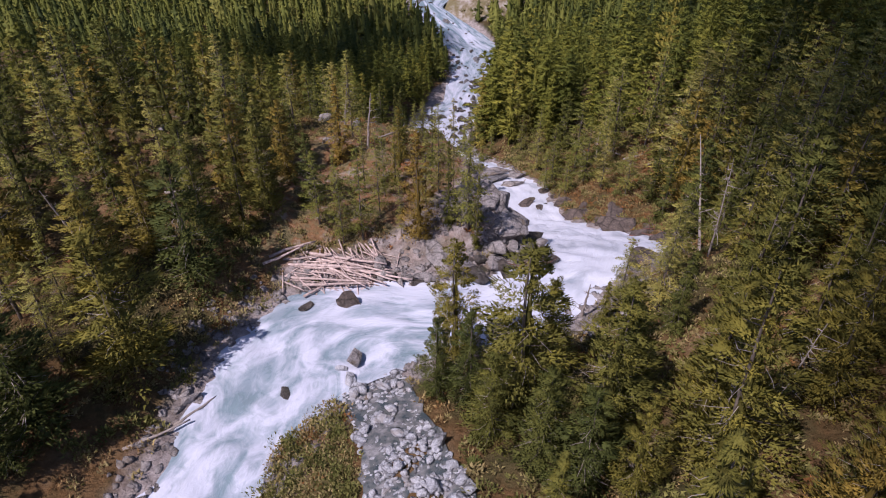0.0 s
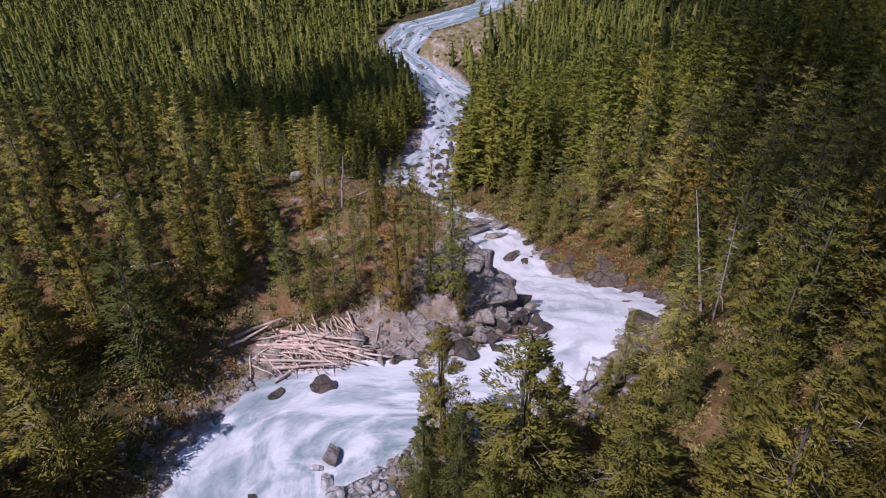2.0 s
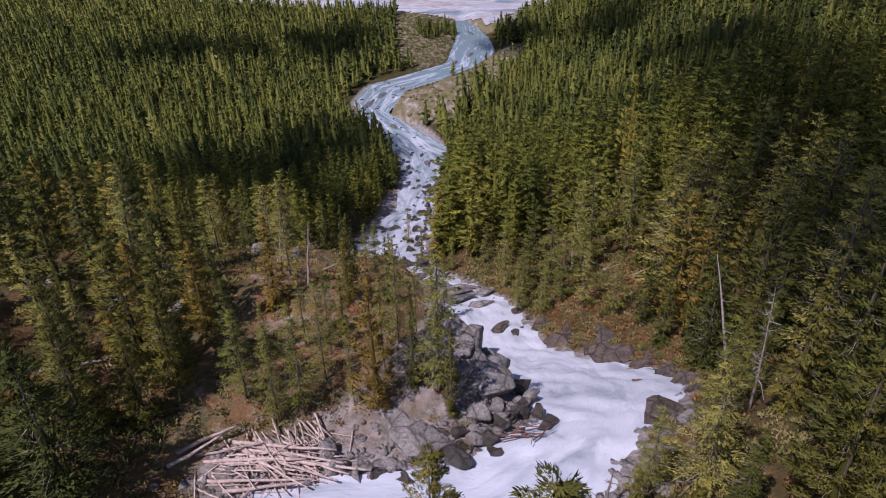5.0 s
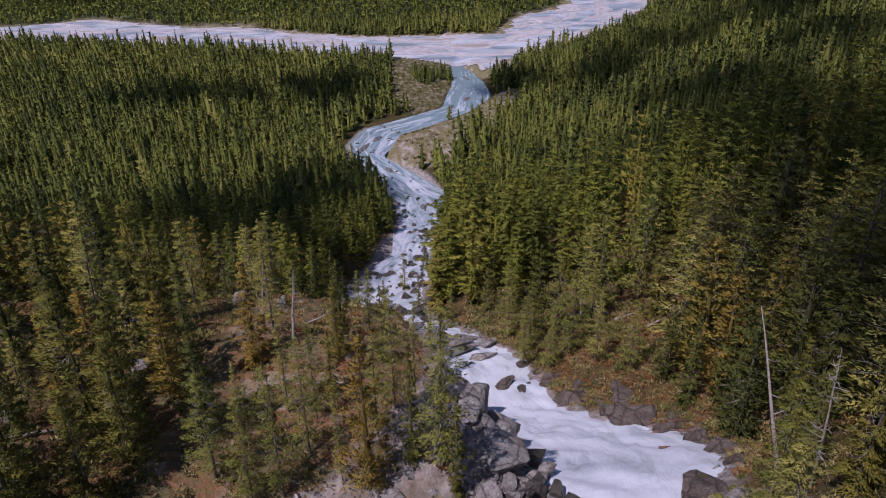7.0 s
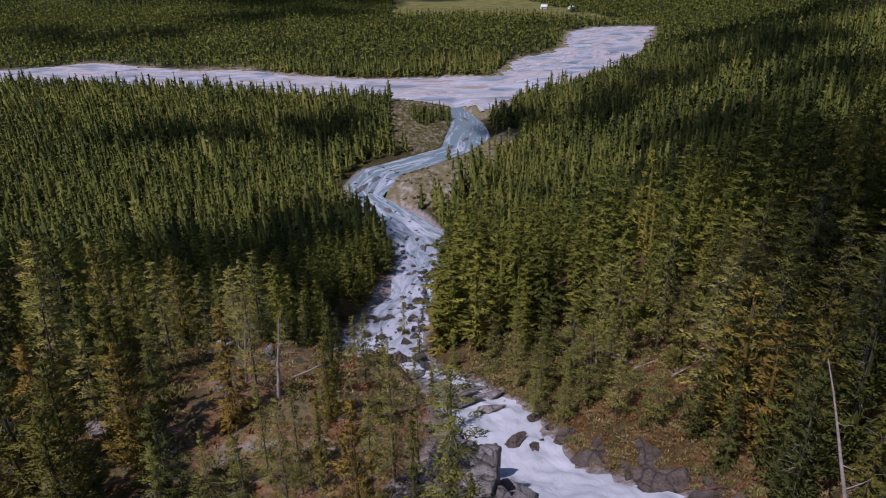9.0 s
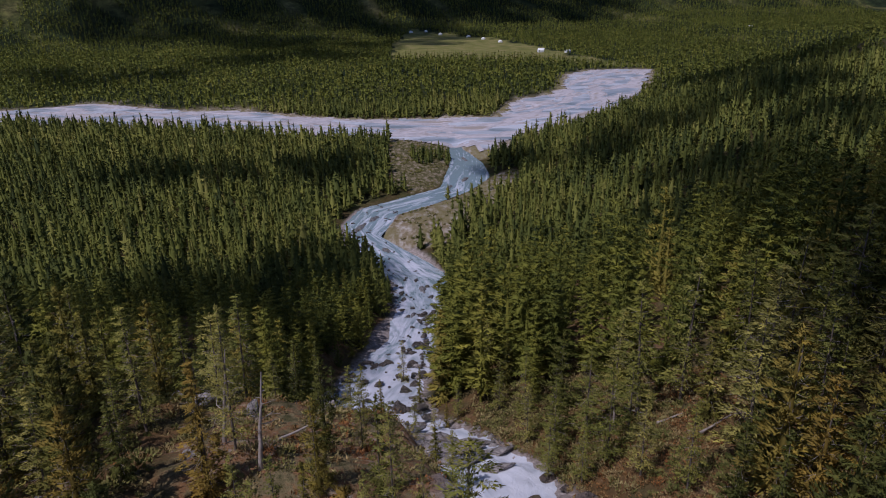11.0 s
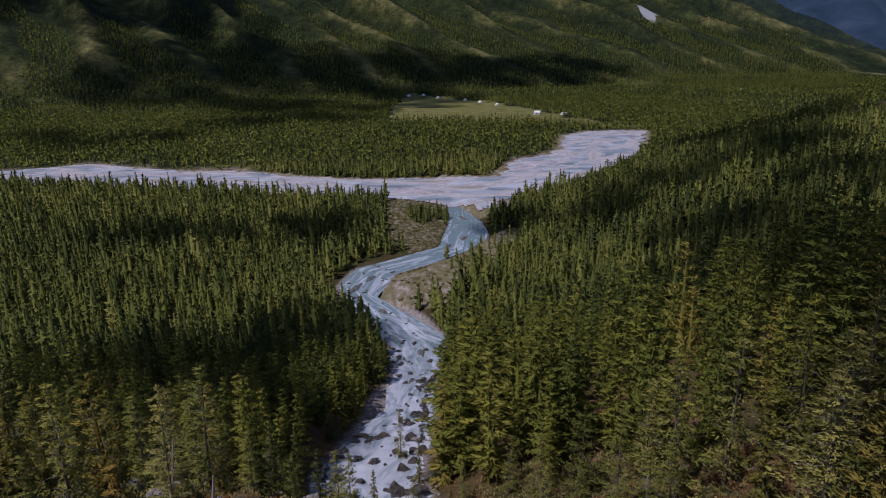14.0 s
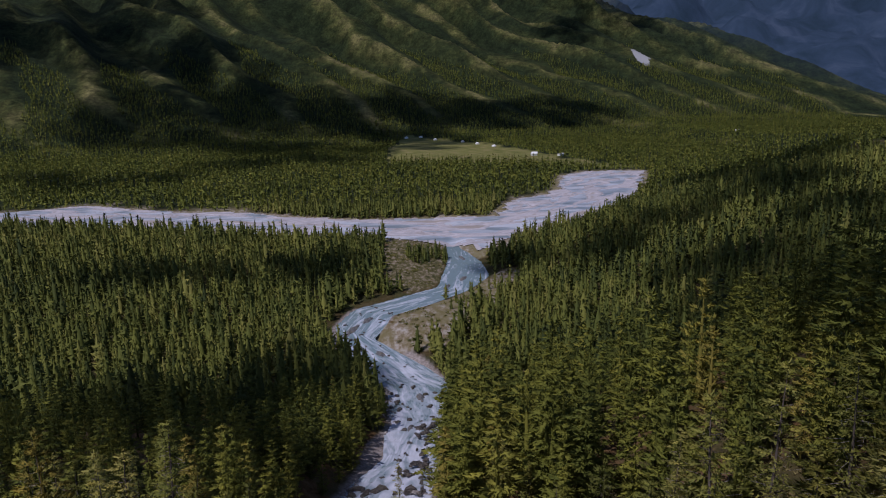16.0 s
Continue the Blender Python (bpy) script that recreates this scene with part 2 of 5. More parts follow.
def gravel_material():
    m, t, b = nodes_of("river_gravel")
    v = coords(t)
    n = noise_tex(t, coords(t, (0.5, 1.0, 1)), 0.06, 6, 0.6, 0.8)
    c = ramp(t, n, [(0.3, (0.29, 0.245, 0.235)), (0.42, (0.5, 0.46, 0.49)), (0.52, (0.38, 0.355, 0.38)), (0.6, (0.55, 0.505, 0.54)), (0.72, (0.4, 0.32, 0.28))])
    # high bars dry and tan, with a little scrub
    c = mix(t, ramp(t, attr(t, "bar"), [(0.5, (0, 0, 0)), (0.72, (0.8, 0.8, 0.8))]), c, (0.3, 0.25, 0.21))
    c = mix(t, ramp(t, attr(t, "bar"), [(0.0, (0, 0, 0)), (0.02, (0.6, 0.6, 0.6)), (0.07, (0.5, 0.5, 0.5)), (0.1, (0, 0, 0))]), c, (0.24, 0.2, 0.18))
    n2 = noise_tex(t, v, 0.5, 6, 0.65)
    c = mix(t, 0.35, c, ramp(t, n2, [(0.3, (0.65, 0.65, 0.65)), (0.7, (1.2, 1.2, 1.2))]), "MULTIPLY")
    t.links.new(c, b.inputs["Base Color"])
    b.inputs["Roughness"].default_value = 0.9
    bump(t, b, n2, 0.5, 0.3)
    return m


m_gravel = gravel_material()


def shallow_material():
    m, t, b = nodes_of("shallow_milky_water")
    n = noise_tex(t, coords(t, (0.5, 1.0, 1)), 0.05, 5, 0.6, 1.0)
    t.links.new(ramp(t, n, [(0.36, (0.2, 0.24, 0.28)), (0.48, (0.36, 0.39, 0.45)), (0.6, (0.58, 0.59, 0.66))]), b.inputs["Base Color"])
    b.inputs["Roughness"].default_value = 0.3
    b.inputs["IOR"].default_value = 1.33
    bump(t, b, noise_tex(t, coords(t), 0.8, 4), 0.3, 0.2)
    return m


m_shallow = shallow_material()


# ---- the lie of the land ----
PROFILE_Y = (-200, -60, 0, 45, 53, 60, 70, 85, 99, 112, 130, 176, 220, 264, 320, 440, 9000)
PROFILE_Z = (84, 72, 68, 65, 64, 61, 55, 47, 42.5, 38, 32, 19, 9, 3, 1, 0.4, 0.4)
# the river's two banks, section by section
SECTIONS = np.array([
    (-34, -60, -20, -60), (-24, 10, -14, 10), (-21, 27.5, -12.2, 27.5), (-20, 33.6, -11.2, 33.6), (-19.4, 40, -7, 38),
    (-17, 46.5, -2.2, 40.5), (-12, 49.4, 0, 41.5), (-5, 50.3, 3.9, 43.2), (2.6, 50.5, 9, 44.3), (6.5, 53.5, 14, 46.5),
    (10.5, 57.5, 19.5, 55.5), (11.4, 61.5, 24, 60.5), (11.5, 66, 27.5, 65.5), (11.2, 71, 27, 70.5), (10.6, 75.5, 21.5, 75.5), (8.8, 86, 18.2, 87.3),
    (7, 99, 17.3, 104), (-1, 111, 12, 116), (-9.5, 120, 6, 127), (-11.5, 138, 4.9, 137), (-6.2, 161, 8.7, 165),
    (1.5, 185, 11.5, 200), (3, 215, 16.6, 214), (3.5, 250, 21.5, 245), (-5, 279, 15, 268), (-12, 300, 4.9, 289),
    (-14.7, 321, -2, 305), (-8, 346, 6, 333), (15, 364, 25, 348), (32, 377, 45, 368), (36, 400, 60, 395),
    (45, 439, 60, 427), (46, 466, 55, 464), (47, 490, 54, 490)], float)


def dense(sec, step):
    out = []
    for a, b in zip(sec[:-1], sec[1:]):
        n = max(2, int(np.hypot(*((a[:2] + a[2:] - b[:2] - b[2:]) / 2)) / step))
        for k in range(n):
            out.append(a + (b - a) * k / n)
    out.append(sec[-1])
    out = np.array(out)
    for _ in range(3):
        out[1:-1] = (out[:-2] + 2 * out[1:-1] + out[2:]) / 4
    return out


RIVER = dense(SECTIONS, 1.5)
MID = (RIVER[:, :2] + RIVER[:, 2:]) / 2
HALF = np.hypot(*(RIVER[:, :2] - RIVER[:, 2:]).T) / 2
WAY = np.gradient(MID, axis=0)
WAY /= np.linalg.norm(WAY, axis=1)[:, None]
LEVEL = np.interp(MID[:, 1], PROFILE_Y, PROFILE_Z)


def river_offset(x, y):
    """Metres beyond the river's edge (minus: in the water), the side (-1 left, 1 right) and the water's level."""
    x, y = np.atleast_1d(x).astype(float), np.atleast_1d(y).astype(float)
    d, side, lev = np.empty(len(x)), np.empty(len(x)), np.empty(len(x))
    for k in range(0, len(x), 4000):
        s = slice(k, k + 4000)
        dx, dy = x[s, None] - MID[None, :, 0], y[s, None] - MID[None, :, 1]
        q = dx * dx + dy * dy
        i = np.argmin(np.sqrt(q) - HALF, axis=1)
        r = np.arange(len(i))
        d[s] = np.sqrt(q[r, i]) - HALF[i]
        side[s] = np.where(dx[r, i] * WAY[i, 1] - dy[r, i] * WAY[i, 0] > 0, 1, -1)
        lev[s] = np.interp(y[s], PROFILE_Y, PROFILE_Z)
    return d, side, lev


def smooth(a, b, v):
    u = np.clip((v - a) / (b - a), 0, 1)
    return u * u * (3 - 2 * u)


def waves(x, y, seed, size, octaves=4):
    """Cheap fractal relief of about -1 to 1."""
    r = np.random.RandomState(seed)
    out, amp = np.zeros_like(x), 0.5
    for _ in range(octaves):
        for _ in range(3):
            a, p = r.uniform(0, 2 * np.pi, 2)
            k = 2 * np.pi / size * r.uniform(0.7, 1.3)
            out += amp * np.sin(k * (np.cos(a) * x + np.sin(a) * y) + p + 1.5 * np.sin(k * 0.6 * (np.sin(a) * x - np.cos(a) * y) + 2 * p)) / 2
        size, amp = size / 2.1, amp * 0.55
    return out


HEADLAND = [(-6, 53), (-3, 60), (1, 66), (3, 76), (4, 92), (9, 95), (10, 80), (11.5, 62), (6, 54), (2, 52)]


def inside(poly, x, y):
    hit = np.zeros(len(x), bool)
    for (x1, y1), (x2, y2) in zip(poly, poly[1:] + poly[:1]):
        c = ((y1 > y) != (y2 > y)) & (x < (x2 - x1) * (y - y1) / (y2 - y1 + 1e-12) + x1)
        hit ^= c
    return hit


def gullies(x, y):
    """Spurs (1) and gullies (-1) across the mountain's face."""
    u = (1.15 * x + y + 45 * waves(x, y, 15, 420, 2)) / 1.5
    a = np.sin(np.pi * u / 165)
    return 0.8 * (1 - 2 * np.abs(a)) + 0.3 * waves(u, 0.12 * (x - y), 16, 110, 3)


def ground_height(x, y):
    x, y = np.atleast_1d(x).astype(float), np.atleast_1d(y).astype(float)
    d, side, lev = river_offset(x, y)
    base = np.interp(y, PROFILE_Y, PROFILE_Z)
    near_fade = 1 - smooth(150, 260, y)
    lift = np.interp(y, (40, 55, 65, 75, 90, 105, 120, 150, 200, 260, 300, 600), (1.5, 2.5, 6, 10.5, 12, 8, 6, 4.5, 3, 2, 1.2, 1))
    away = np.clip(d, 0, 120)
    left = base + lift + 0.12 * away * near_fade
    k = np.interp(y, (0, 40, 60, 150, 220, 300, 500), (0.3, 0.3, 0.34, 0.34, 0.14, 0.08, 0.01))
    right = base + 1.2 + k * np.clip(d - np.interp(y, (30, 50), (9, 0)), 0, 160)
    x0 = np.interp(y, (150, 290, 450, 520, 575, 700, 900), (30, 60, 90, 150, 222, 290, 600))
    hill = np.minimum(np.clip((x - x0) * 0.22, 0, None), np.interp(y, (450, 800, 1250), (54, 40, 20)))
    right = np.maximum(right, hill + 1)
    land = np.where(side < 0, left, right)
    land += waves(x, y, 3, 40) * 1.6 * smooth(2, 14, d) * (0.06 + 0.94 * near_fade)
    land += waves(x, y, 4, 7) * 0.35 * smooth(0, 4, d) * near_fade
    land += inside(HEADLAND, x, y) * np.abs(waves(x, y, 14, 6)) * 1.3
    bank = smooth(0, 9, d)
    z = np.where(d > 0, lev + 0.3 * smooth(0, 1, d) + (land - lev) * bank, lev - 1.2 * smooth(0, -3, d))
    # the mountain across the valley, with spurs and gullies that run down aslant
    yb = 1640 + 0.28 * np.clip(x, -900, 2000) - 0.1 * np.abs(x - 100)
    front = 0.44 * (y - yb)
    flank = 0.56 * (1700 - x) + 0.04 * (y - 2300)
    mt = np.minimum(front, np.minimum(flank, 900))
    broad = waves((x + 0.8 * y) * 0.9, (x - y) * 0.22, 8, 420, 3)
    spurs = gullies(x, y)
    grow = smooth(0, 220, mt)
    mt = np.where(mt > 0, mt * (1 + 0.22 * broad * grow) + 24 * spurs * grow, 0)
    foot = 14 * smooth(-160, 0, y - yb) * smooth(0, 1, np.where(x > -600, 1.0, 0.6))
    z = z + np.maximum(mt, 0) + foot * (y > 900)
    far = np.clip(0.55 * (y - 3100 - 0.15 * (2600 - x)), 0, None) * smooth(500, 1700, x + 0.3 * (y - 3000))
    z = np.maximum(z, far * (1 + 0.22 * waves(x, y, 12, 700)))
    return z


def mesh_of(name, verts, faces, material, smooth_shade=False):
    me = bpy.data.meshes.new(name)
    verts, faces = np.asarray(verts, np.float32), np.asarray(faces, np.int32)
    me.vertices.add(len(verts))
    me.vertices.foreach_set("co", verts.ravel())
    n = faces.shape[1]
    me.loops.add(faces.size)
    me.loops.foreach_set("vertex_index", faces.ravel())
    me.polygons.add(len(faces))
    me.polygons.foreach_set("loop_start", np.arange(0, faces.size, n, dtype=np.int32))
    me.polygons.foreach_set("loop_total", np.full(len(faces), n, np.int32))
    me.update(calc_edges=True)
    me.validate()
    if smooth_shade:
        me.polygons.foreach_set("use_smooth", np.ones(len(faces), bool))
    me.materials.append(material)
    return me


def spread(me, name, values):
    a = me.attributes.new(name, "FLOAT", "POINT")
    a.data.foreach_set("value", np.asarray(values, np.float32))


def grid_faces(nx, ny):
    i = np.arange(nx * ny).reshape(ny, nx)
    return np.stack([i[:-1, :-1].ravel(), i[:-1, 1:].ravel(), i[1:, 1:].ravel(), i[1:, :-1].ravel()], 1)


def graded(parts):
    out = []
    for a, b, s in parts:
        out += list(np.arange(a, b, s))
    return np.array(out + [parts[-1][1]], float)


GX = graded([(-4200, -1200, 150), (-1200, -400, 20), (-400, -100, 10), (-100, -40, 3), (-40, 40, 1.1), (40, 120, 3.2), (120, 420, 10), (420, 1600, 17), (1600, 4200, 80)])
GY = graded([(-400, -40, 20), (-40, 10, 4), (10, 150, 1.1), (150, 330, 3), (330, 560, 3.5), (560, 620, 10), (620, 1500, 30), (1500, 2900, 17), (2900, 4900, 60)])
gx, gy = [a.ravel() for a in np.meshgrid(GX, GY)]
gz = ground_height(gx, gy)
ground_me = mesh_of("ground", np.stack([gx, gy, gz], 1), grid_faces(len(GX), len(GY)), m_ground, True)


MEADOW = [(25, 1080), (40, 1400), (90, 1640), (245, 1500), (285, 1200), (300, 1060), (335, 920), (290, 915), (240, 1000), (120, 1040)]
DELTA = [(-900, 850), (-480, 745), (-330, 684), (-297, 692), (-256, 712), (-200, 672), (-155, 650), (-112, 645), (-60, 604), (-7, 578), (50, 575), (97, 566), (104, 594), (118, 634), (136, 656), (163, 676), (187, 720), (206, 780), (221, 826), (252, 858), (290, 868), (330, 850), (310, 800), (284, 742), (240, 650),
         (180, 560), (135, 522), (94, 488), (72, 452), (62, 446), (58, 470), (44, 470), (12, 497), (1, 500), (-43, 515), (-128, 555), (-226, 590), (-310, 610), (-900, 720)]
BAR_RIGHT = [(5, 287), (-2, 303), (8, 331), (25, 346), (45, 366), (60, 393), (76, 404), (72, 368), (55, 338), (40, 312), (26, 284)]
BAR_LEFT = [(12, 505), (44, 475), (44, 440), (35, 400), (31, 377), (14, 368), (4, 385), (8, 420), (6, 465)]
spread(ground_me, "grass", inside(MEADOW, gx + 18 * waves(gx, gy, 5, 90), gy + 45 * waves(gx, gy, 6, 120)).astype(float))
gd, gside, _ = river_offset(gx, gy)
ROCKY = [(-17, 50), (-15, 54), (-8, 57), (-3, 60), (1, 66), (3, 76), (4, 92), (9, 95), (10, 80), (11.5, 62), (6, 54), (2, 51)]
stony = np.maximum(inside(ROCKY, gx, gy) * np.clip(0.8 + 0.5 * waves(gx, gy, 71, 5), 0, 1), (1 - smooth(0.5, np.where(gy > 110, 1.4, 2.6), gd)) * (gy < 345))
stony = np.maximum(stony, (gside > 0) * (gy > 62) * (gy < 90) * 0.6 * (1 - smooth(1.5, 4, gd)))
spread(ground_me, "stony", np.clip(stony, 0, 1))
def around_delta(x, y, by):
    """Within so many metres of the gravel plain."""
    return np.any([inside(DELTA, x + a * by, y + b * by) for a, b in ((1, 0), (-1, 0), (0, 1), (0, -1), (0.7, 0.7), (-0.7, -0.7), (0, 0))], axis=0)


SPIT = [(62, 440), (60, 468), (90, 496), (132, 532), (182, 570), (200, 566), (140, 512), (99, 480), (78, 436)]
bx0, by0 = gx + 2.6 * waves(gx, gy, 63, 22), gy + 2.6 * waves(gx, gy, 64, 22)
spread(ground_me, "sand", (inside(BAR_RIGHT, bx0, by0) | inside(SPIT, bx0, by0) | around_delta(gx, gy, 10)) * 1.0)
spread(ground_me, "flat", inside(BAR_LEFT, bx0, by0) * 1.0)
spread(ground_me, "alpine", np.maximum(smooth(600, 700, gy), 0.65 * smooth(190, 260, gy)) * ~inside(BAR_RIGHT, gx, gy) * ~inside(BAR_LEFT, gx, gy))
OPEN = [(-18, 52), (-19, 68), (-15, 90), (-12, 116), (2, 112), (8, 100), (10, 80), (12, 62), (6, 53)]
spread(ground_me, "dry", np.clip(inside(OPEN, gx + 3 * waves(gx, gy, 73, 12), gy + 3 * waves(gx, gy, 74, 12)) * (0.9 + 0.3 * waves(gx, gy, 75, 9)), 0, 1))
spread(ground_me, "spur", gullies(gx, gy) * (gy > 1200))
spread(ground_me, "hazed_rock", smooth(2600, 3400, gx * 0.8 + gy * 0.75) * (gx > 700))
ground = tagged(new("ground", ground_me), "forest floor of brown needles, moss and grey rock on a valley side", "ground", kind="structure")


def sheet(name, poly, material, step, lift, label, cat, ragged=0.0):
    """A bed of gravel that follows the ground, with an uneven edge."""
    p = np.array(poly + poly[:1], float)
    edge = []
    for a, b in zip(p[:-1], p[1:]):
        n = max(1, int(np.hypot(*(b - a)) / step))
        edge += [a + (b - a) * k / n for k in range(n)]
    edge = np.array(edge)
    wx, wy = waves(edge[:, 0], edge[:, 1], 63, step * 7, 4), waves(edge[:, 0], edge[:, 1], 64, step * 7, 4)
    edge = edge + ragged * np.stack([wx, wy], 1)
    h = ground_height(edge[:, 0], edge[:, 1]) + lift
    bm = bmesh.new()
    face = bm.faces.new([bm.verts.new((x, y, z)) for (x, y), z in zip(edge, h)])
    bmesh.ops.triangulate(bm, faces=[face])
    bm.normal_update()
    for f in bm.faces:
        if f.normal.z < 0:
            f.normal_flip()
    me = bpy.data.meshes.new(name)
    bm.to_mesh(me)
    bm.free()
    me.materials.append(material)
    return tagged(new(name, me), label, cat, kind="structure")


# the arms of the glacial river: the way of their middle
ARMS = np.array([(-900, 790), (-420, 680), (-290, 650), (-130, 600), (-50, 565), (20, 540), (70, 535), (120, 560), (165, 620), (205, 700), (245, 770), (300, 850)], float)


def along_arms(x, y):
    """Metres along the arms and across them."""
    best, lon, lat = np.full(len(x), 1e9), np.zeros(len(x)), np.zeros(len(x))
    run = 0.0
    for p, q in zip(ARMS[:-1], ARMS[1:]):
        d = q - p
        ln = np.hypot(*d)
        d = d / ln
        u = np.clip((x - p[0]) * d[0] + (y - p[1]) * d[1], 0, ln)
        ox, oy = x - p[0] - u * d[0], y - p[1] - u * d[1]
        r = np.hypot(ox, oy)
        k = r < best
        best[k], lon[k], lat[k] = r[k], run + u[k], (d[0] * oy - d[1] * ox)[k]
        run += ln
    return lon, lat


def flat_sheet(name, material, lift, relief, step, label, cat):
    """The braided plain as a fine grid inside its ragged outline."""
    x, y = [v.ravel() for v in np.meshgrid(np.arange(-420, 345, step), np.arange(440, 885, step))]
    nx, ny = len(np.arange(-420, 345, step)), len(np.arange(440, 885, step))
    keep = inside(DELTA, x + 5 * waves(x, y, 63, 40), y + 5 * waves(x, y, 64, 40))
    lon, lat = along_arms(x, y)
    h = waves(lon * 0.3 + 0.5 * lat, lat + 6 * waves(lon, lat, 68, 90, 2), 67, 30, 4)
    z = ground_height(x, y) + lift + relief * h
    f = grid_faces(nx, ny)
    f = f[keep[f].all(1)]
    used, idx = np.unique(f, return_inverse=True)
    me = mesh_of(name, np.stack([x, y, z], 1)[used], idx.reshape(f.shape), material, True)
    spread(me, "bar", h[used])
    return tagged(new(name, me), label, cat, kind="structure")


flat_sheet("gravel_plain", m_gravel, 0.5, 0.55, 3.0, "pale grey braided gravel bed of a glacial river", "river bed")
flat_sheet("water", m_shallow, 0.47, 0.0, 6.0, "shallow milky arms of the braided river between gravel bars", "water")

# ---- the stream ----
ACROSS = 22
fine = dense(SECTIONS, 0.8)
us = np.linspace(-0.12, 1.12, ACROSS)
wx = fine[:, None, 0] + (fine[:, None, 2] - fine[:, None, 0]) * us
wy = fine[:, None, 1] + (fine[:, None, 3] - fine[:, None, 1]) * us
mid = (fine[:, :2] + fine[:, 2:]) / 2
# the pattern of the foam is stretched with distance to suit the camera's low view
drawn = np.interp(mid[1:, 1], (40, 60, 100, 200, 300), (1.3, 0.9, 0.8, 0.45, 0.3))
along = np.concatenate([[0], np.cumsum(np.hypot(*np.diff(mid, axis=0).T) * drawn)])
lev = np.interp(mid[:, 1], PROFILE_Y, PROFILE_Z)
FOAM_Y = (-60, 30, 45, 55, 100, 125, 170, 215, 250, 300, 330, 380, 440, 560)
FOAM_V = (0.5, 0.5, 0.52, 0.85, 0.84, 0.68, 0.56, 0.47, 0.42, 0.38, 0.35, 0.3, 0.24, 0.3)
fo = np.interp(mid[:, 1], FOAM_Y, FOAM_V)
rough = np.interp(mid[:, 1], (0, 45, 60, 95, 180, 280, 400), (0.35, 0.25, 0.4, 0.38, 0.35, 0.15, 0.05))
wz = np.interp(wy, PROFILE_Y, PROFILE_Z) + waves(wx.ravel(), wy.ravel(), 21, 5.0, 4).reshape(wx.shape) * rough[:, None] + 0.05
water_me = mesh_of("water", np.stack([wx, wy, wz], 2).reshape(-1, 3), grid_faces(ACROSS, len(fine)), m_water, True)
spread(water_me, "foam", np.repeat(fo, ACROSS))
fl = water_me.attributes.new("flow", "FLOAT_VECTOR", "POINT")
width = np.hypot(*(fine[:, :2] - fine[:, 2:]).T)
fl.data.foreach_set("vector", np.stack([us[None, :] * width[:, None], np.repeat(along[:, None], ACROSS, 1), np.zeros(wx.shape)], 2).astype(np.float32).ravel())
tagged(new("water", water_me), "foaming white water of a mountain stream, milky blue where calm", "water", kind="structure")

# ---- trees ----
def sprays(rng, pos, out, size, wide=0.3, face=None, loose=0.55):
    """A blade of needles at each place, along its direction, turned to its face. Returns vertices and triangles."""
    n = len(pos)
    out = out / (np.linalg.norm(out, axis=1)[:, None] + 1e-9)
    turn = rng.normal(size=(n, 3))
    if face is not None:
        turn = face + turn * loose
    side = np.cross(out, turn)
    side /= np.linalg.norm(side, axis=1)[:, None] + 1e-9
    s = size[:, None]
    v = np.empty((n, 3, 3))
    v[:, 0] = pos - out * s * 0.35 - side * s * wide
    v[:, 1] = pos - out * s * 0.35 + side * s * wide
    v[:, 2] = pos + out * s * 0.75
    return v.reshape(-1, 3), np.arange(n * 3).reshape(n, 3)


def unit(v):
    return v / (np.linalg.norm(v, axis=-1)[..., None] + 1e-9)


# crown shapes: lowest bough, widest reach, how it narrows, rise of the boughs, clump's size, its flatness, share of loose boughs
SHAPES = {"pine": (0.04, 0.168, 0.6, 0.16, 0.048, 0.75, 0.32),
          "spruce": (0.03, 0.115, 0.9, -0.25, 0.034, 0.55, 0.3),
          "larch": (0.14, 0.155, 0.62, 0.0, 0.042, 0.4, 0.45)}


def core(rng, base, reach_at, height, rings, sides):
    """The inside of a crown, old wood and needles, its shade put into the tone: a lumpy spindle in triangles, with its
    normals.
    """
    g = np.linspace(0, 1, rings)
    a = np.arange(sides) * 2 * np.pi / sides
    rad = reach_at(g)[:, None] * rng.uniform(0.75, 1.2, (rings, sides))
    rad[-1] = 0.002 * height
    tw = a[None] + 0.5 * g[:, None] * 3
    z = ((base + (0.97 - base) * g) * height)[:, None] + rng.normal(size=(rings, sides)) * 0.25 * height / rings * (g[:, None] < 1)
    v = np.stack([np.cos(tw) * rad, np.sin(tw) * rad, z], 2).reshape(-1, 3)
    way = unit(np.stack([np.cos(tw), np.sin(tw), np.full(tw.shape, 0.45)], 2)).reshape(-1, 3)
    f = []
    for k in range(rings - 1):
        for q in range(sides):
            w = (q + 1) % sides
            f += [(k * sides + q, k * sides + w, (k + 1) * sides + w), (k * sides + q, (k + 1) * sides + w, (k + 1) * sides + q)]
    return v, np.array(f), way


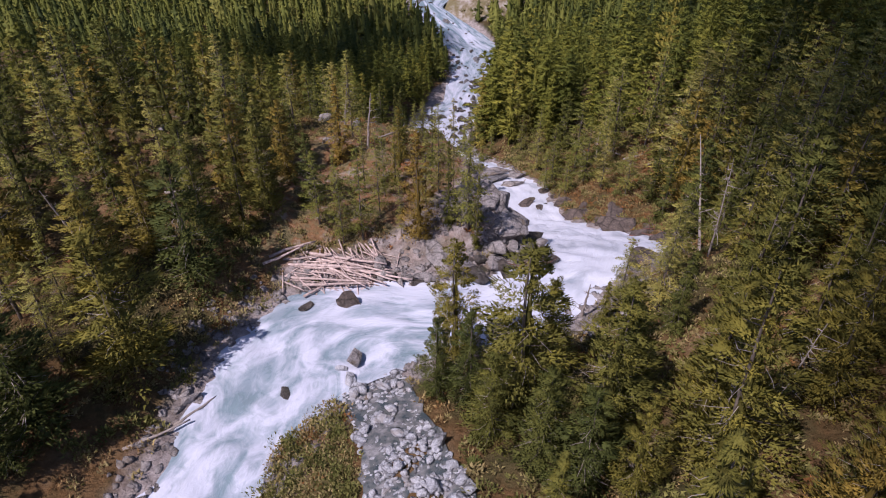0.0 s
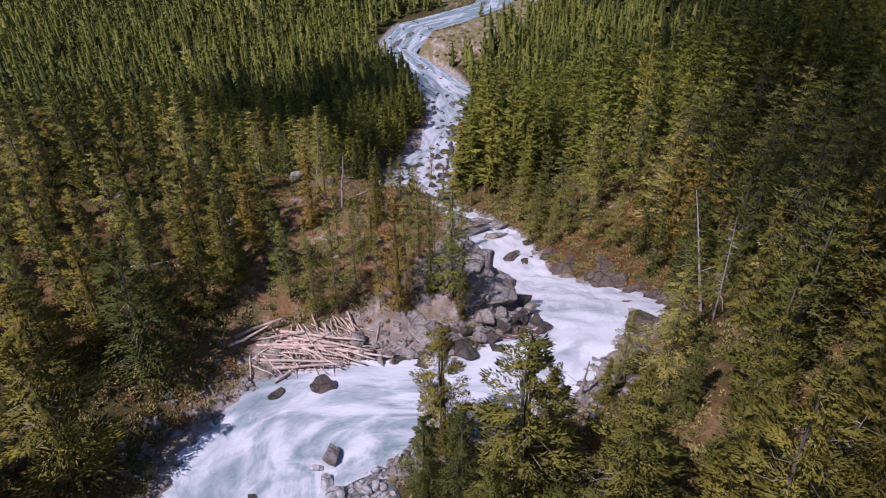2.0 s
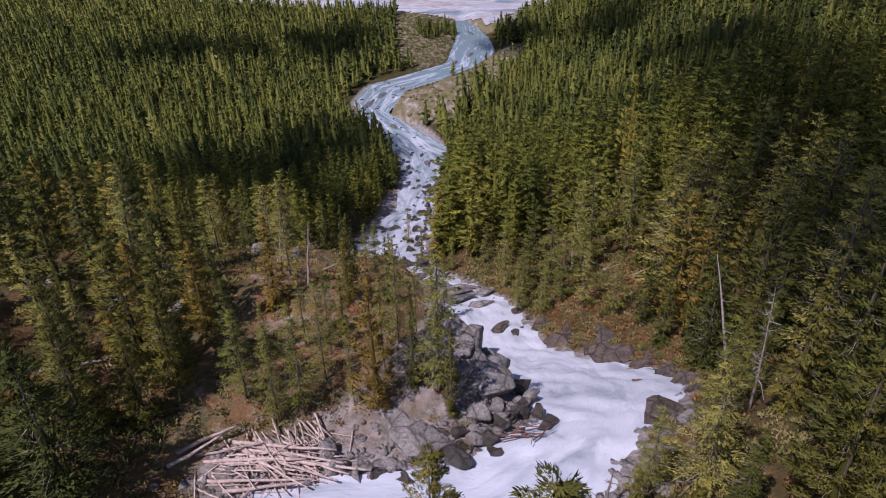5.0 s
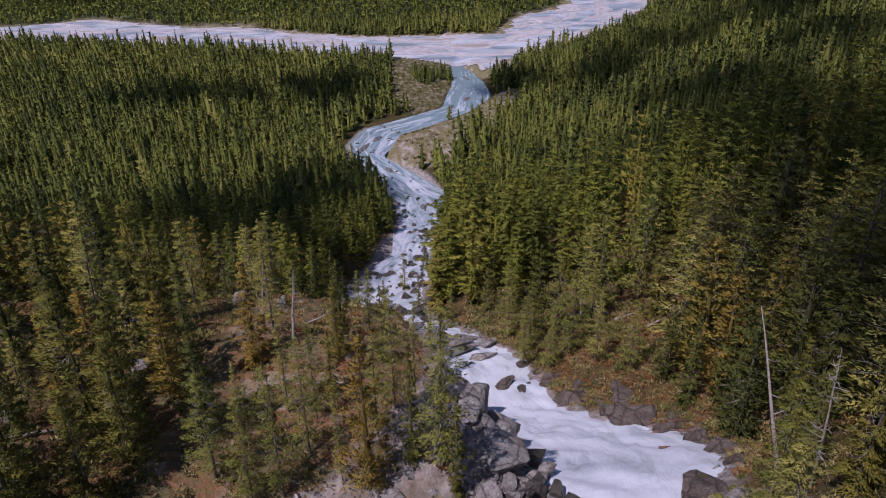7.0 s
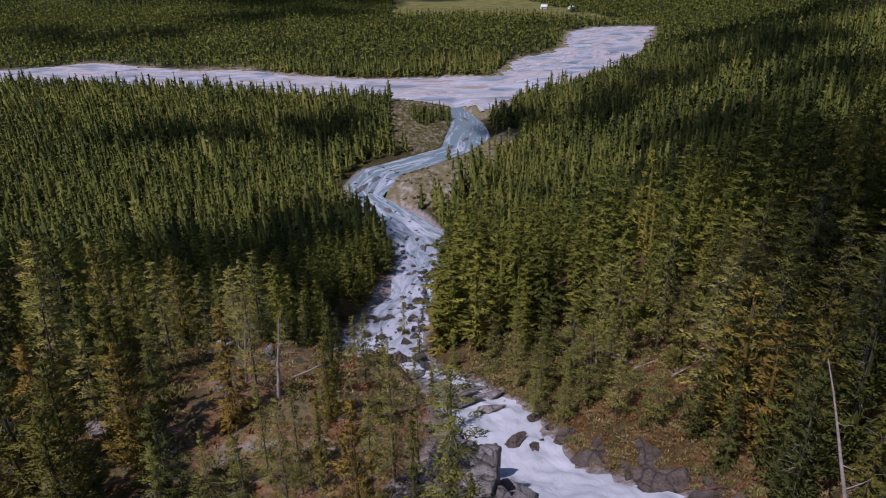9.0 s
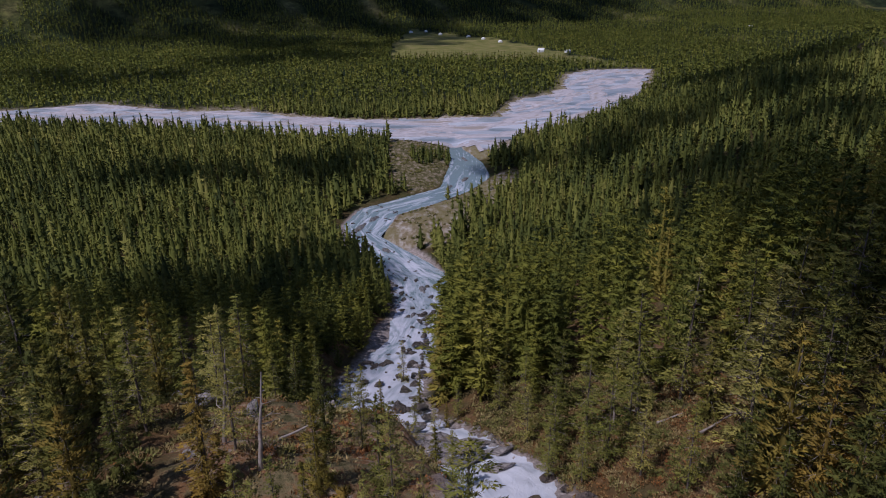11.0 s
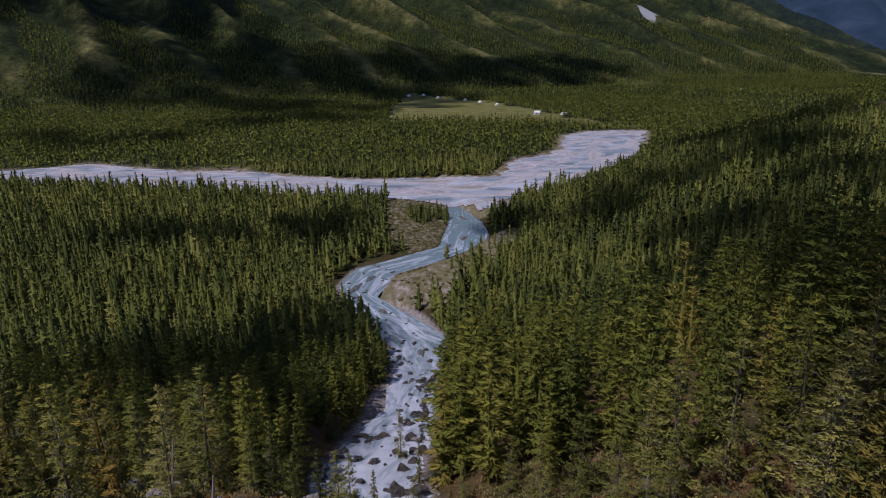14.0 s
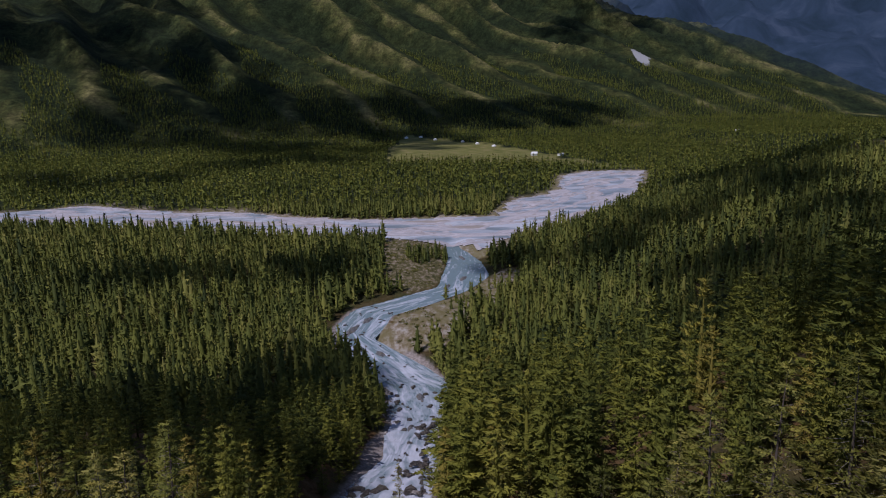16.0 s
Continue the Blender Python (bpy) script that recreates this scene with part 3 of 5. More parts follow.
def crown_mesh(rng, kind, height, clumps, per, size):
    """A crown of needle clumps on boughs. Returns vertices, triangles, the way the foliage faces and a shade for each clump."""
    base, wide, power, rise, big, flat, loose = SHAPES[kind]
    n = clumps
    g = np.sort(np.linspace(0, 0.98, n) ** 1.3 + rng.normal(size=n) * 0.01).clip(0, 0.985)
    a = np.arange(n) * 2.39996 + rng.normal(size=n) * 0.5
    lobes = rng.uniform(0, 6.28, 3)
    reach = wide * height * (1 - g) ** power * np.minimum(1, 0.62 + 1.6 * g) * rng.uniform(1 - loose, 1.15, n)
    reach *= 1 + 0.2 * np.sin(2 * a + lobes[0] + 5 * g) + 0.13 * np.sin(3 * a + lobes[1] - 9 * g)
    inner = rng.uniform(size=n) < 0.36
    reach = np.where(inner, reach * rng.uniform(0.25, 0.6, n), reach) + 0.004 * height
    d = np.stack([np.cos(a), np.sin(a), np.zeros(n)], 1)
    tilt = rise + rng.normal(size=n) * 0.12
    c = d * reach[:, None]
    c[:, 2] = (base + (1 - base) * g) * height + reach * tilt
    rad = big * height * (1.15 - 0.72 * g) * rng.uniform(0.7, 1.3, n)
    along = unit(d + np.array([0, 0, 1.0]) * tilt[:, None])
    across = unit(np.cross(along, (0, 0, 1.0)))
    up = np.cross(across, along)
    e = unit(rng.normal(size=(n, per, 3)))
    e[..., 2] = np.where(rng.uniform(size=(n, per)) < 0.72, np.abs(e[..., 2]), e[..., 2])
    r = rng.uniform(0.5, 1.0, (n, per)) * rad[:, None]
    stretch = 1.45 if kind != "larch" else 1.7
    p = c[:, None] + r[..., None] * (e[..., :1] * stretch * along[:, None] + e[..., 1:2] * across[:, None] + e[..., 2:] * flat * up[:, None])
    ew = e[..., :1] * along[:, None] + e[..., 1:2] * across[:, None] + e[..., 2:] * up[:, None]
    o = 0.5 * ew + 1.0 * along[:, None] + rng.normal(size=ew.shape) * 0.32 + np.array([0, 0, 0.3 if kind == "pine" else 0.0])
    facing = unit(0.8 * ew + 0.55 * d[:, None] + np.array([0, 0, 0.4]))
    s = size * rng.uniform(0.6, 1.3, (n, per)) * (1.1 - 0.35 * g)[:, None]
    v, f = sprays(rng, p.reshape(-1, 3), o.reshape(-1, 3), 1.18 * s.ravel(), 0.2, facing.reshape(-1, 3), 0.3)
    shade = np.repeat(np.clip(rng.normal(0.5, 0.2, n), 0, 1), per)
    # the leader
    k = 12
    tip = np.stack([rng.normal(size=k) * 0.05, rng.normal(size=k) * 0.05, height * rng.uniform(0.93, 1.0, k)], 1)
    tv, tf = sprays(rng, tip, np.tile([0, 0, 1.0], (k, 1)) + rng.normal(size=(k, 3)) * 0.35, np.full(k, size * 1.1), 0.2)
    v, f = np.concatenate([v, tv]), np.concatenate([f, tf + len(v)])
    facing = np.concatenate([facing.reshape(-1, 3), np.tile([0, -0.3, 0.95], (k, 1))])
    facing, shade = np.repeat(facing, 3, 0), np.repeat(np.concatenate([shade, np.full(k, 0.6)]), 3)
    if kind != "larch":
        rings, sides = (12, 11) if per > 60 else (8, 8) if per > 30 else (6, 6)
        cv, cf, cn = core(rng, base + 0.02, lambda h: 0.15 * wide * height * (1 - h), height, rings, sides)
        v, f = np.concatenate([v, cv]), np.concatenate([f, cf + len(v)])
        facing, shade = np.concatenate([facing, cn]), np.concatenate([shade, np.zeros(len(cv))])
    return v, f, facing, shade


def facing_to(me, normals):
    """Soft shading: the foliage is lit as the clump that it belongs to."""
    at = me.attributes.new("custom_normal", "FLOAT_VECTOR", "POINT")
    at.data.foreach_set("vector", np.ascontiguousarray(normals, np.float32).ravel())


def tube(points, radii, sides=6):
    pts = np.asarray(points, float)
    v, f = [], []
    for k, (p, r) in enumerate(zip(pts, radii)):
        d = pts[min(k + 1, len(pts) - 1)] - pts[max(k - 1, 0)]
        d /= np.linalg.norm(d) + 1e-9
        a = np.cross(d, (0.3, 0.9, 0.2) if abs(d[1]) < 0.8 else (0.9, 0.2, 0.3))
        a /= np.linalg.norm(a)
        b = np.cross(d, a)
        for s in range(sides):
            w = 2 * np.pi * s / sides
            v.append(p + r * (math.cos(w) * a + math.sin(w) * b))
    for k in range(len(pts) - 1):
        for s in range(sides):
            q = (s + 1) % sides
            f.append((k * sides + s, k * sides + q, (k + 1) * sides + q, (k + 1) * sides + s))
    return np.array(v), np.array(f)


def joined(pieces):
    v, f, n = [], [], 0
    for a, b in pieces:
        v.append(a)
        f.append(b + n)
        n += len(a)
    return np.concatenate(v), np.concatenate(f)


def trunk_mesh(rng, kind, height, bare):
    """A tapered stem with limbs that show through the crown."""
    hs = np.linspace(0, 0.97, 9)
    wob = np.cumsum(rng.normal(size=(9, 2)) * 0.006 * height, 0) * 0.5
    stem = np.stack([wob[:, 0], wob[:, 1], hs * height - 0.4], 1)
    pieces = [tube(stem, 0.0105 * height * (1.02 - hs) + 0.02, 7)]
    for _ in range(bare):
        f = rng.uniform(0.15, 0.85)
        a = rng.uniform(0, 2 * np.pi)
        r = height * 0.15 * (1.05 - f) * rng.uniform(0.7, 1.3)
        at = np.array([np.interp(f, hs, stem[:, 0]), np.interp(f, hs, stem[:, 1]), f * height - 0.4])
        d = np.array([math.cos(a), math.sin(a), rng.uniform(-0.1, 0.4)])
        e = at + d * r
        midp = (at + e) / 2 + rng.normal(size=3) * 0.08 * r
        pieces.append(tube([at, midp, e], [0.035, 0.025, 0.01], 3))
    return joined(pieces)


def part(name, me, parent, label=""):
    ob = new(name, me)
    ob.parent = parent
    return tagged(ob, label) if label else ob


TREE_LABEL = {"pine": "dense olive-green Siberian pine with clumped needles on the slope",
              "spruce": "dark green spruce with a narrow pointed crown among the forest",
              "larch": "slender larch with thin, yellow-green feathery foliage and bare limbs"}


def tree_model(seed, kind, height, clumps, per, size):
    rng = np.random.RandomState(seed)
    name = {"pine": "pine_tree", "spruce": "spruce_tree", "larch": "larch_tree"}[kind]
    root = tagged(new(name), TREE_LABEL[kind], "tree", "trees of the near slopes")
    v, f = trunk_mesh(rng, kind, height, 26 if kind == "larch" else 12)
    part("trunk", mesh_of("trunk", v, f, m_bark, True), root)
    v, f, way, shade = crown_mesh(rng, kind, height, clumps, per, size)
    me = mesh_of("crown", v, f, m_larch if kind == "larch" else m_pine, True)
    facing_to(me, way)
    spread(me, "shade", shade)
    part("crown", me, root)
    twigs = []
    for _ in range(40 if kind == "larch" else 30):
        u, a = rng.uniform(0.12, 0.8), rng.uniform(0, 2 * np.pi)
        d = np.array([math.cos(a), math.sin(a), rng.uniform(-0.35, 0.3)])
        p0 = d * height * 0.03 + np.array([0, 0, u * height])
        p1 = p0 + d * height * 0.13 * (1.05 - u) * rng.uniform(0.7, 1.35)
        twigs.append(tube([p0, (p0 + p1) / 2 + rng.normal(size=3) * 0.15, p1], [0.022, 0.016, 0.008], 3))
    tagged(part("deadwood", mesh_of("deadwood", *joined(twigs), m_dead), root, "bare pale grey twigs"), kind="stuff")
    return root


MODELS = {}
for level, stock in enumerate((
        (("pine", 4, 95, 125, 0.22), ("spruce", 2, 115, 85, 0.2), ("larch", 3, 110, 75, 0.17)),
        (("pine", 5, 84, 70, 0.295), ("spruce", 3, 100, 52, 0.27), ("larch", 4, 96, 50, 0.215)),
        (("pine", 4, 64, 46, 0.4), ("spruce", 3, 78, 36, 0.37), ("larch", 4, 80, 36, 0.28)))):
    for kind, n, clumps, per, size in stock:
        MODELS[kind, level] = [tree_model(60 + 70 * level + 7 * k + len(kind), kind, 16.0, clumps, per, size) for k in range(n)]
USED = set()


def plant(kind, x, y, height, seed, lean=(0, 0), slim=1.0):
    """A tree of that height standing on the ground at x, y."""
    r = random.Random(seed)
    stock = MODELS[kind, 0 if math.hypot(x - 15, y - 28) < 20 else 1 if math.hypot(x - 2, y - 40) < 41 else 2]
    src = stock[r.randrange(len(stock))]
    s = height / 16.0
    wide = s * r.uniform(0.9, 1.2) * slim
    z = float(ground_height(x, y)[0])
    m = pose(x, y, z - 0.1, lean[0], lean[1], r.uniform(0, 360))
    if src not in USED:
        USED.add(src)
        src.matrix_basis = m
        ob = src
    else:
        ob = copy_thing(src, m)
    ob.scale = (wide, wide, s)
    return ob


# trees that stand out, with their heights
HEROES = [
    ("larch", 2.7, 58.2, 14.0, 1.15), ("spruce", 3.5, 56.5, 9.0, 0.8), ("pine", -2.5, 57.4, 13.1, 0.9), ("spruce", 0.6, 58.4, 10.7, 0.75), ("larch", -8.5, 57.3, 11.5, 0.9), ("larch", -10.4, 56.7, 9.7, 0.9),
    ("larch", -4.4, 57.9, 9.2, 0.6), ("spruce", -12.5, 73.0, 10.5, 1.2), ("pine", -5.2, 77.7, 8.0, 0.8), ("spruce", -1.3, 72.4, 8.0, 0.8), ("larch", -2.7, 79.9, 6.8, 0.8), ("pine", 1.0, 40.0, 12.0, 0.8),
    ("pine", 5.8, 33.6, 15.0, 0.95), ("pine", 8.3, 37.3, 9.6, 0.95), ("pine", 11.2, 29.8, 12.8, 1.1), ("larch", 19.2, 45.1, 12.1, 1.2), ("spruce", 14.4, 44.3, 5.1, 1.0), ("larch", 16.5, 46.9, 8.2, 0.8),
    ("pine", -24.9, 37.3, 14.3, 1.15), ("pine", -20.8, 48.0, 14.2, 1.1), ("pine", -0.4, 35.2, 8.2, 0.9), ("pine", 2.0, 34.6, 9.4, 0.95), ("pine", 3.4, 30.2, 9.0, 1.0), ("larch", 34.7, 88.8, 17.5, 1.0),
    ("larch", 23.3, 103.7, 14.1, 0.9), ("larch", 27.2, 100.4, 10.7, 0.9), ("larch", -11.5, 77.2, 11.7, 1.0), ("pine", -5.2, 72.0, 7.5, 0.9), ("larch", -2.8, 87.6, 6.5, 0.9), ("spruce", -1.2, 90.5, 3.6, 1.0),
    ("larch", 2.5, 148.1, 10.4, 0.7), ("spruce", 4.8, 134.8, 7.3, 0.7), ("pine", 9.0, 25.5, 9.0, 1.0), ("pine", 6.5, 27.0, 9.0, 1.1), ("pine", -27.5, 45.0, 11.0, 1.1), ("pine", -29.0, 30.5, 12.5, 1.1),
]
for k, (kind, x, y, h, slim) in enumerate(HEROES):
    near_spit = -1 < x < 13 and y < 41
    open_ground = -13 < x < 8 and 52 < y < 118
    if x < -14 and 40 < y < 60:
        x, h = x - 2.0, h * 0.92
    plant(kind, x, y, h * (1.08 if near_spit else 1.0), 500 + k, slim=slim * (0.82 if open_ground else 1.25 if kind == "pine" else 1.1))

SMALL = [("pine", 29.5, 66.0, 13.0), ("spruce", 33.0, 62.0, 15.0), ("pine", 31.5, 71.0, 13.0), ("pine", 35.5, 69.0, 16.0), ("spruce", 29.5, 60.0, 11.0), ("pine", 37.0, 63.5, 15.0), ("pine", 33.5, 77.0, 14.0), ("spruce", 29.8, 76.0, 11.0), ("pine", 36.5, 75.0, 15.0),
         ("pine", -31.5, 33.0, 12.0), ("pine", -29.0, 27.0, 10.0), ("pine", -33.5, 28.5, 13.0), ("larch", -6.8, 60.5, 10.5), ("larch", -5.0, 62.5, 11.0), ("larch", -1.8, 61.0, 9.5), ("larch", -0.5, 63.5, 11.0), ("pine", -3.6, 66.0, 9.5),
         ("pine", -17.5, 55.5, 10.0), ("pine", -20.5, 53.0, 12.0), ("pine", -16.0, 59.0, 11.0), ("pine", -22.5, 57.0, 13.0), ("pine", -18.8, 61.5, 12.0), ("larch", -13.0, 58.2, 9.0), ("pine", -25.0, 51.0, 12.0), ("pine", -14.5, 63.0, 9.0), ("larch", -11.5, 61.5, 8.0), ("pine", -27.0, 57.0, 13.0),
         ("pine", 13.5, 33.5, 9.0), ("pine", 15.0, 38.5, 8.0), ("pine", 24.0, 40.0, 14.0), ("pine", 28.0, 44.0, 15.0), ("larch", 22.0, 50.0, 12.0), ("pine", 31.0, 50.0, 15.0), ("pine", 20.0, 34.0, 13.0),
         ("larch", 17.5, 99, 9.0), ("larch", 19.5, 104, 12.0), ("larch", 17.5, 110, 9.5), ("pine", 21, 108, 8.0), ("larch", 20.5, 96, 8.0), ("larch", 18.5, 116, 11.0), ("larch", 15.8, 121, 9.0), ("spruce", 17.8, 126, 9.0), ("larch", 15.5, 131, 11.0), ("larch", 23.5, 97, 13.0), ("larch", 25, 91, 11.0), ("pine", 23, 114, 12.0), ("larch", 27.5, 86, 10.0), ("pine", 30, 82, 9.0), ("larch", -13.5, 120, 9.0), ("pine", -12.0, 114, 7.0),
         ("larch", 1.5, 101, 5.0), ("larch", -4.5, 98, 6.5), ("spruce", -3.4, 104, 4.5), ("larch", 6.0, 120.5, 6.0), ("spruce", 8.0, 122, 4.5), ("larch", 10.0, 124, 6.5), ("larch", 3.5, 128, 5.0), ("spruce", -7.0, 92, 7.5),
         ("pine", -8.5, 84, 8.0), ("larch", -9.0, 66, 8.5), ("larch", -6.5, 64, 9.0), ("pine", -8.0, 70, 7.5), ("larch", 1.2, 66, 7.0), ("pine", -9.5, 96, 8.0), ("spruce", -5.5, 67, 6.5), ("larch", -14, 108, 9), ("larch", 6.2, 97.5, 8.0), ("spruce", 4.6, 101, 7.5), ("larch", 2.6, 105.5, 8.0), ("larch", -1.0, 109, 7.5), ("spruce", 0.8, 107, 6.0), ("larch", -4.0, 112, 7.0), ("pine", -7.0, 106, 7.0)]
for k, (kind, x, y, h) in enumerate(SMALL):
    open_ground = -13 < x < 8 and 52 < y < 96
    if open_ground and k % 5 in (1, 3):
        continue
    if x < -14 and 40 < y < 60:
        x, h = x - 2.5, h * 0.9
    plant(kind, x, y, h, 560 + k, slim=0.72 if open_ground else 1.0)

# ---- the forest ----


CLEARINGS = [(-24, 31.5, 4.0), (-21, 41, 3.0), (25.5, 86, 8.0), (24, 76, 6.0), (29, 95, 5.0), (-9.6, 67.5, 4.0), (21, 27, 3.5)]


def scatter(x0, x1, y0, y1, gap, seed):
    """Places on a shaken grid, in the forest only."""
    r = np.random.RandomState(seed)
    x, y = np.meshgrid(np.arange(x0, x1, gap), np.arange(y0, y1, gap))
    x = x.ravel() + r.uniform(-0.48, 0.48, x.size) * gap
    y = y.ravel() + r.uniform(-0.48, 0.48, y.size) * gap
    d, side, _ = river_offset(x, y)
    need = np.interp(y, (0, 40, 60, 110, 130, 180, 300, 330, 420, 480, 600), (4.5, 4.0, 5.0, 4.0, 2.6, 1.6, 1.2, 4.0, 4.0, 1.5, 1.0))
    keep = (d > need) & ~around_delta(x, y, 5.0) & ~inside(BAR_RIGHT, x, y) & ~inside(SPIT, x, y) & ~inside(BAR_LEFT, x, y) & ~inside(MEADOW, x, y) & ~inside(ROCKY, x, y)
    keep &= ~((np.abs(x + 3) < 6.5) & (y < 42)) & ~((side < 0) & (y < 62) & (d < 6.0))
    keep &= ~((x > -29) & (x < -12) & (y > 27) & (y < 57))
    for cx, cy, cr in CLEARINGS:
        keep &= np.hypot(x - cx, y - cy) > cr
    keep &= ~((x > -10) & (x < 9) & (y > 54) & (y < 122))
    keep &= ~((y < 125) & (waves(x, y, 61, 22) < np.where(x < -13, -0.85, np.where(x < 8, -0.42, -0.95))))
    return x[keep], y[keep]


def wedge(x, y, wide):
    """What lies in the valley's cone that the flight looks down."""
    return np.abs(x - 0.115 * y) < wide + 0.74 * np.clip(y, 0, None)


fx, fy = scatter(-75, 7, 2, 205, 4.6, 1)
fx2, fy2 = scatter(7, 95, 2, 82, 5.3, 9)
fx3, fy3 = scatter(7, 110, 82, 205, 5.6, 10)
fx4, fy4 = scatter(-40, 40, 122, 205, 3.6, 12)
shore = river_offset(fx4, fy4)[0] < 15
fx, fy = np.concatenate([fx, fx2, fx3, fx4[shore]]), np.concatenate([fy, fy2, fy3, fy4[shore]])
rr = np.random.RandomState(2)
heroes = np.array([(h[1], h[2]) for h in HEROES + SMALL])
clear = np.min(np.hypot(fx[:, None] - heroes[:, 0], fy[:, None] - heroes[:, 1]), 1) > 3.0
thin = rr.uniform(size=len(fx)) < np.where((fx < 8) & (fx > -14) & (fy < 118) & (fy > 52), 0.06, np.where(fx > 8, 1.0, 0.92))
fx, fy = fx[clear & thin & wedge(fx, fy, 30)], fy[clear & thin & wedge(fx, fy, 30)]
order = np.argsort(np.hypot(fx, fy - 40) + rr.uniform(0, 8, len(fx)))
NEAR = order[:280]
for k in NEAR:
    u = rr.uniform()
    kind = ("pine" if u < 0.8 else "spruce") if fx[k] > 3 and fy[k] < 52 else ("larch" if u < 0.62 else "pine" if u < 0.85 else "spruce") if fx[k] > -13 and fy[k] > 54 else ("pine" if u < 0.55 else "larch" if u < 0.8 else "spruce")
    tall_by = (rr.uniform(6.5, 14.5) if fx[k] < 8 else rr.uniform(9, 19) if fy[k] < 70 else rr.uniform(12, 21)) * (0.85 if kind == "spruce" else 1)
    leans = (rr.normal() * 1.5, rr.normal() * 1.5)
    if not (3 < fx[k] < 12 and 31 < fy[k] < 40):
        plant(kind, fx[k], fy[k], tall_by, 900 + int(k), leans)


def forest(name, x, y, heights, models, label, seed, material=None):
    """Many trees as one joined stand."""
    r = np.random.RandomState(seed)
    z = ground_height(x, y)
    pick = r.randint(len(models), size=len(x))
    V, F, T, N, S, n = [], [], [], [], [], 0
    for m, (mv, mf, mn, ms) in enumerate(models):
        ids = np.where(pick == m)[0]
        if len(ids) == 0:
            continue
        a = r.uniform(0, 2 * np.pi, len(ids))
        h = heights[ids]
        w = h * r.uniform(0.85, 1.25, len(ids))
        c, q = np.cos(a)[:, None], np.sin(a)[:, None]
        px = (mv[None, :, 0] * c - mv[None, :, 1] * q) * w[:, None] + x[ids, None]
        py = (mv[None, :, 0] * q + mv[None, :, 1] * c) * w[:, None] + y[ids, None]
        pz = mv[None, :, 2] * h[:, None] + z[ids, None] - 0.2
        V.append(np.stack([px, py, pz], 2).reshape(-1, 3))
        N.append(np.stack([mn[None, :, 0] * c - mn[None, :, 1] * q, mn[None, :, 0] * q + mn[None, :, 1] * c, np.broadcast_to(mn[None, :, 2], px.shape)], 2).reshape(-1, 3))
        F.append((mf[None] + (np.arange(len(ids)) * len(mv))[:, None, None] + n).reshape(-1, mf.shape[1]))
        T.append(np.repeat(np.clip(r.normal(0.5, 0.2, len(ids)) + 0.25 * waves(x[ids], y[ids], 17, 150), 0, 1), len(mv)))
        S.append(np.tile(ms, len(ids)))
        n += len(ids) * len(mv)
    me = mesh_of(name, np.concatenate(V), np.concatenate(F), material or m_forest, True)
    facing_to(me, np.concatenate(N))
    spread(me, "tint", np.concatenate(T))
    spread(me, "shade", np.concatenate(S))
    return tagged(new(name, me), label, "forest", kind="stuff")


def with_stem(v, f, way, shade, height, thick):
    sv, sf = tube([(0, 0, 0), (0, 0, 0.75 * height)], [thick, thick * 0.25], 4)
    sf = np.concatenate([sf[:, [0, 1, 2]], sf[:, [0, 2, 3]]])
    return np.concatenate([v, sv]) / height, np.concatenate([f, sf + len(v)]), np.concatenate([way, unit(sv * np.array([1, 1, 0.0]))]), np.concatenate([shade, np.full(len(sv), 0.1)])


def unit_tree(seed, kind, clumps, per, size):
    """A tree one metre high: clumps of sprays and a thin stem, triangles only."""
    return with_stem(*crown_mesh(np.random.RandomState(seed), kind, 16.0, clumps, per, size), 16.0, 0.2)


def feather_tree(seed, sprigs, wide, size, rings=5, sides=6):
    """A far conifer one metre high: a spindle toned dark for inner shade under a loose coat of sprays, narrowing to a
    tip.
    """
    r = np.random.RandomState(seed)

    def reach(g):
        return wide * (1 - g) ** 0.66 * np.minimum(1, 0.6 + 1.6 * g)

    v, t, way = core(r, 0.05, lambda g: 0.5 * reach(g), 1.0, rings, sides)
    f = r.uniform(0.0, 1.0, sprigs) ** 1.25 * 0.97
    a = np.arange(sprigs) * 2.39996 + r.normal(size=sprigs) * 0.3
    d = np.stack([np.cos(a), np.sin(a), np.zeros(sprigs)], 1)
    p = d * (reach(f) * r.uniform(0.35, 1.0, sprigs))[:, None]
    p[:, 2] = 0.07 + 0.9 * f
    o = d * 0.7 + r.normal(size=d.shape) * 0.4
    o[:, 2] += r.uniform(-0.35, 0.55, sprigs)
    face = unit(d + np.array([0, 0, 0.6]) + r.normal(size=d.shape) * 0.2)
    sv, st = sprays(r, p, o, size * r.uniform(0.7, 1.3, sprigs) * (1.2 - 0.7 * f), 0.33, face, 0.3)
    tip, tf = sprays(r, np.array([[0, 0, 0.92]]), np.array([[0.02, 0, 1.0]]), np.array([0.11]), 0.16)
    shade = np.clip(r.normal(0.52, 0.14, sprigs), 0, 1)
    n = len(v)
    verts = np.concatenate([v, sv, tip])
    tris = np.concatenate([t, st + n, tf + n + len(sv)])
    ways = np.concatenate([way, np.repeat(np.concatenate([face, [[0, -0.3, 0.95]]]), 3, 0)])
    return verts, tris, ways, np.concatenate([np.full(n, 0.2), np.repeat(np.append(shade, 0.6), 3)])


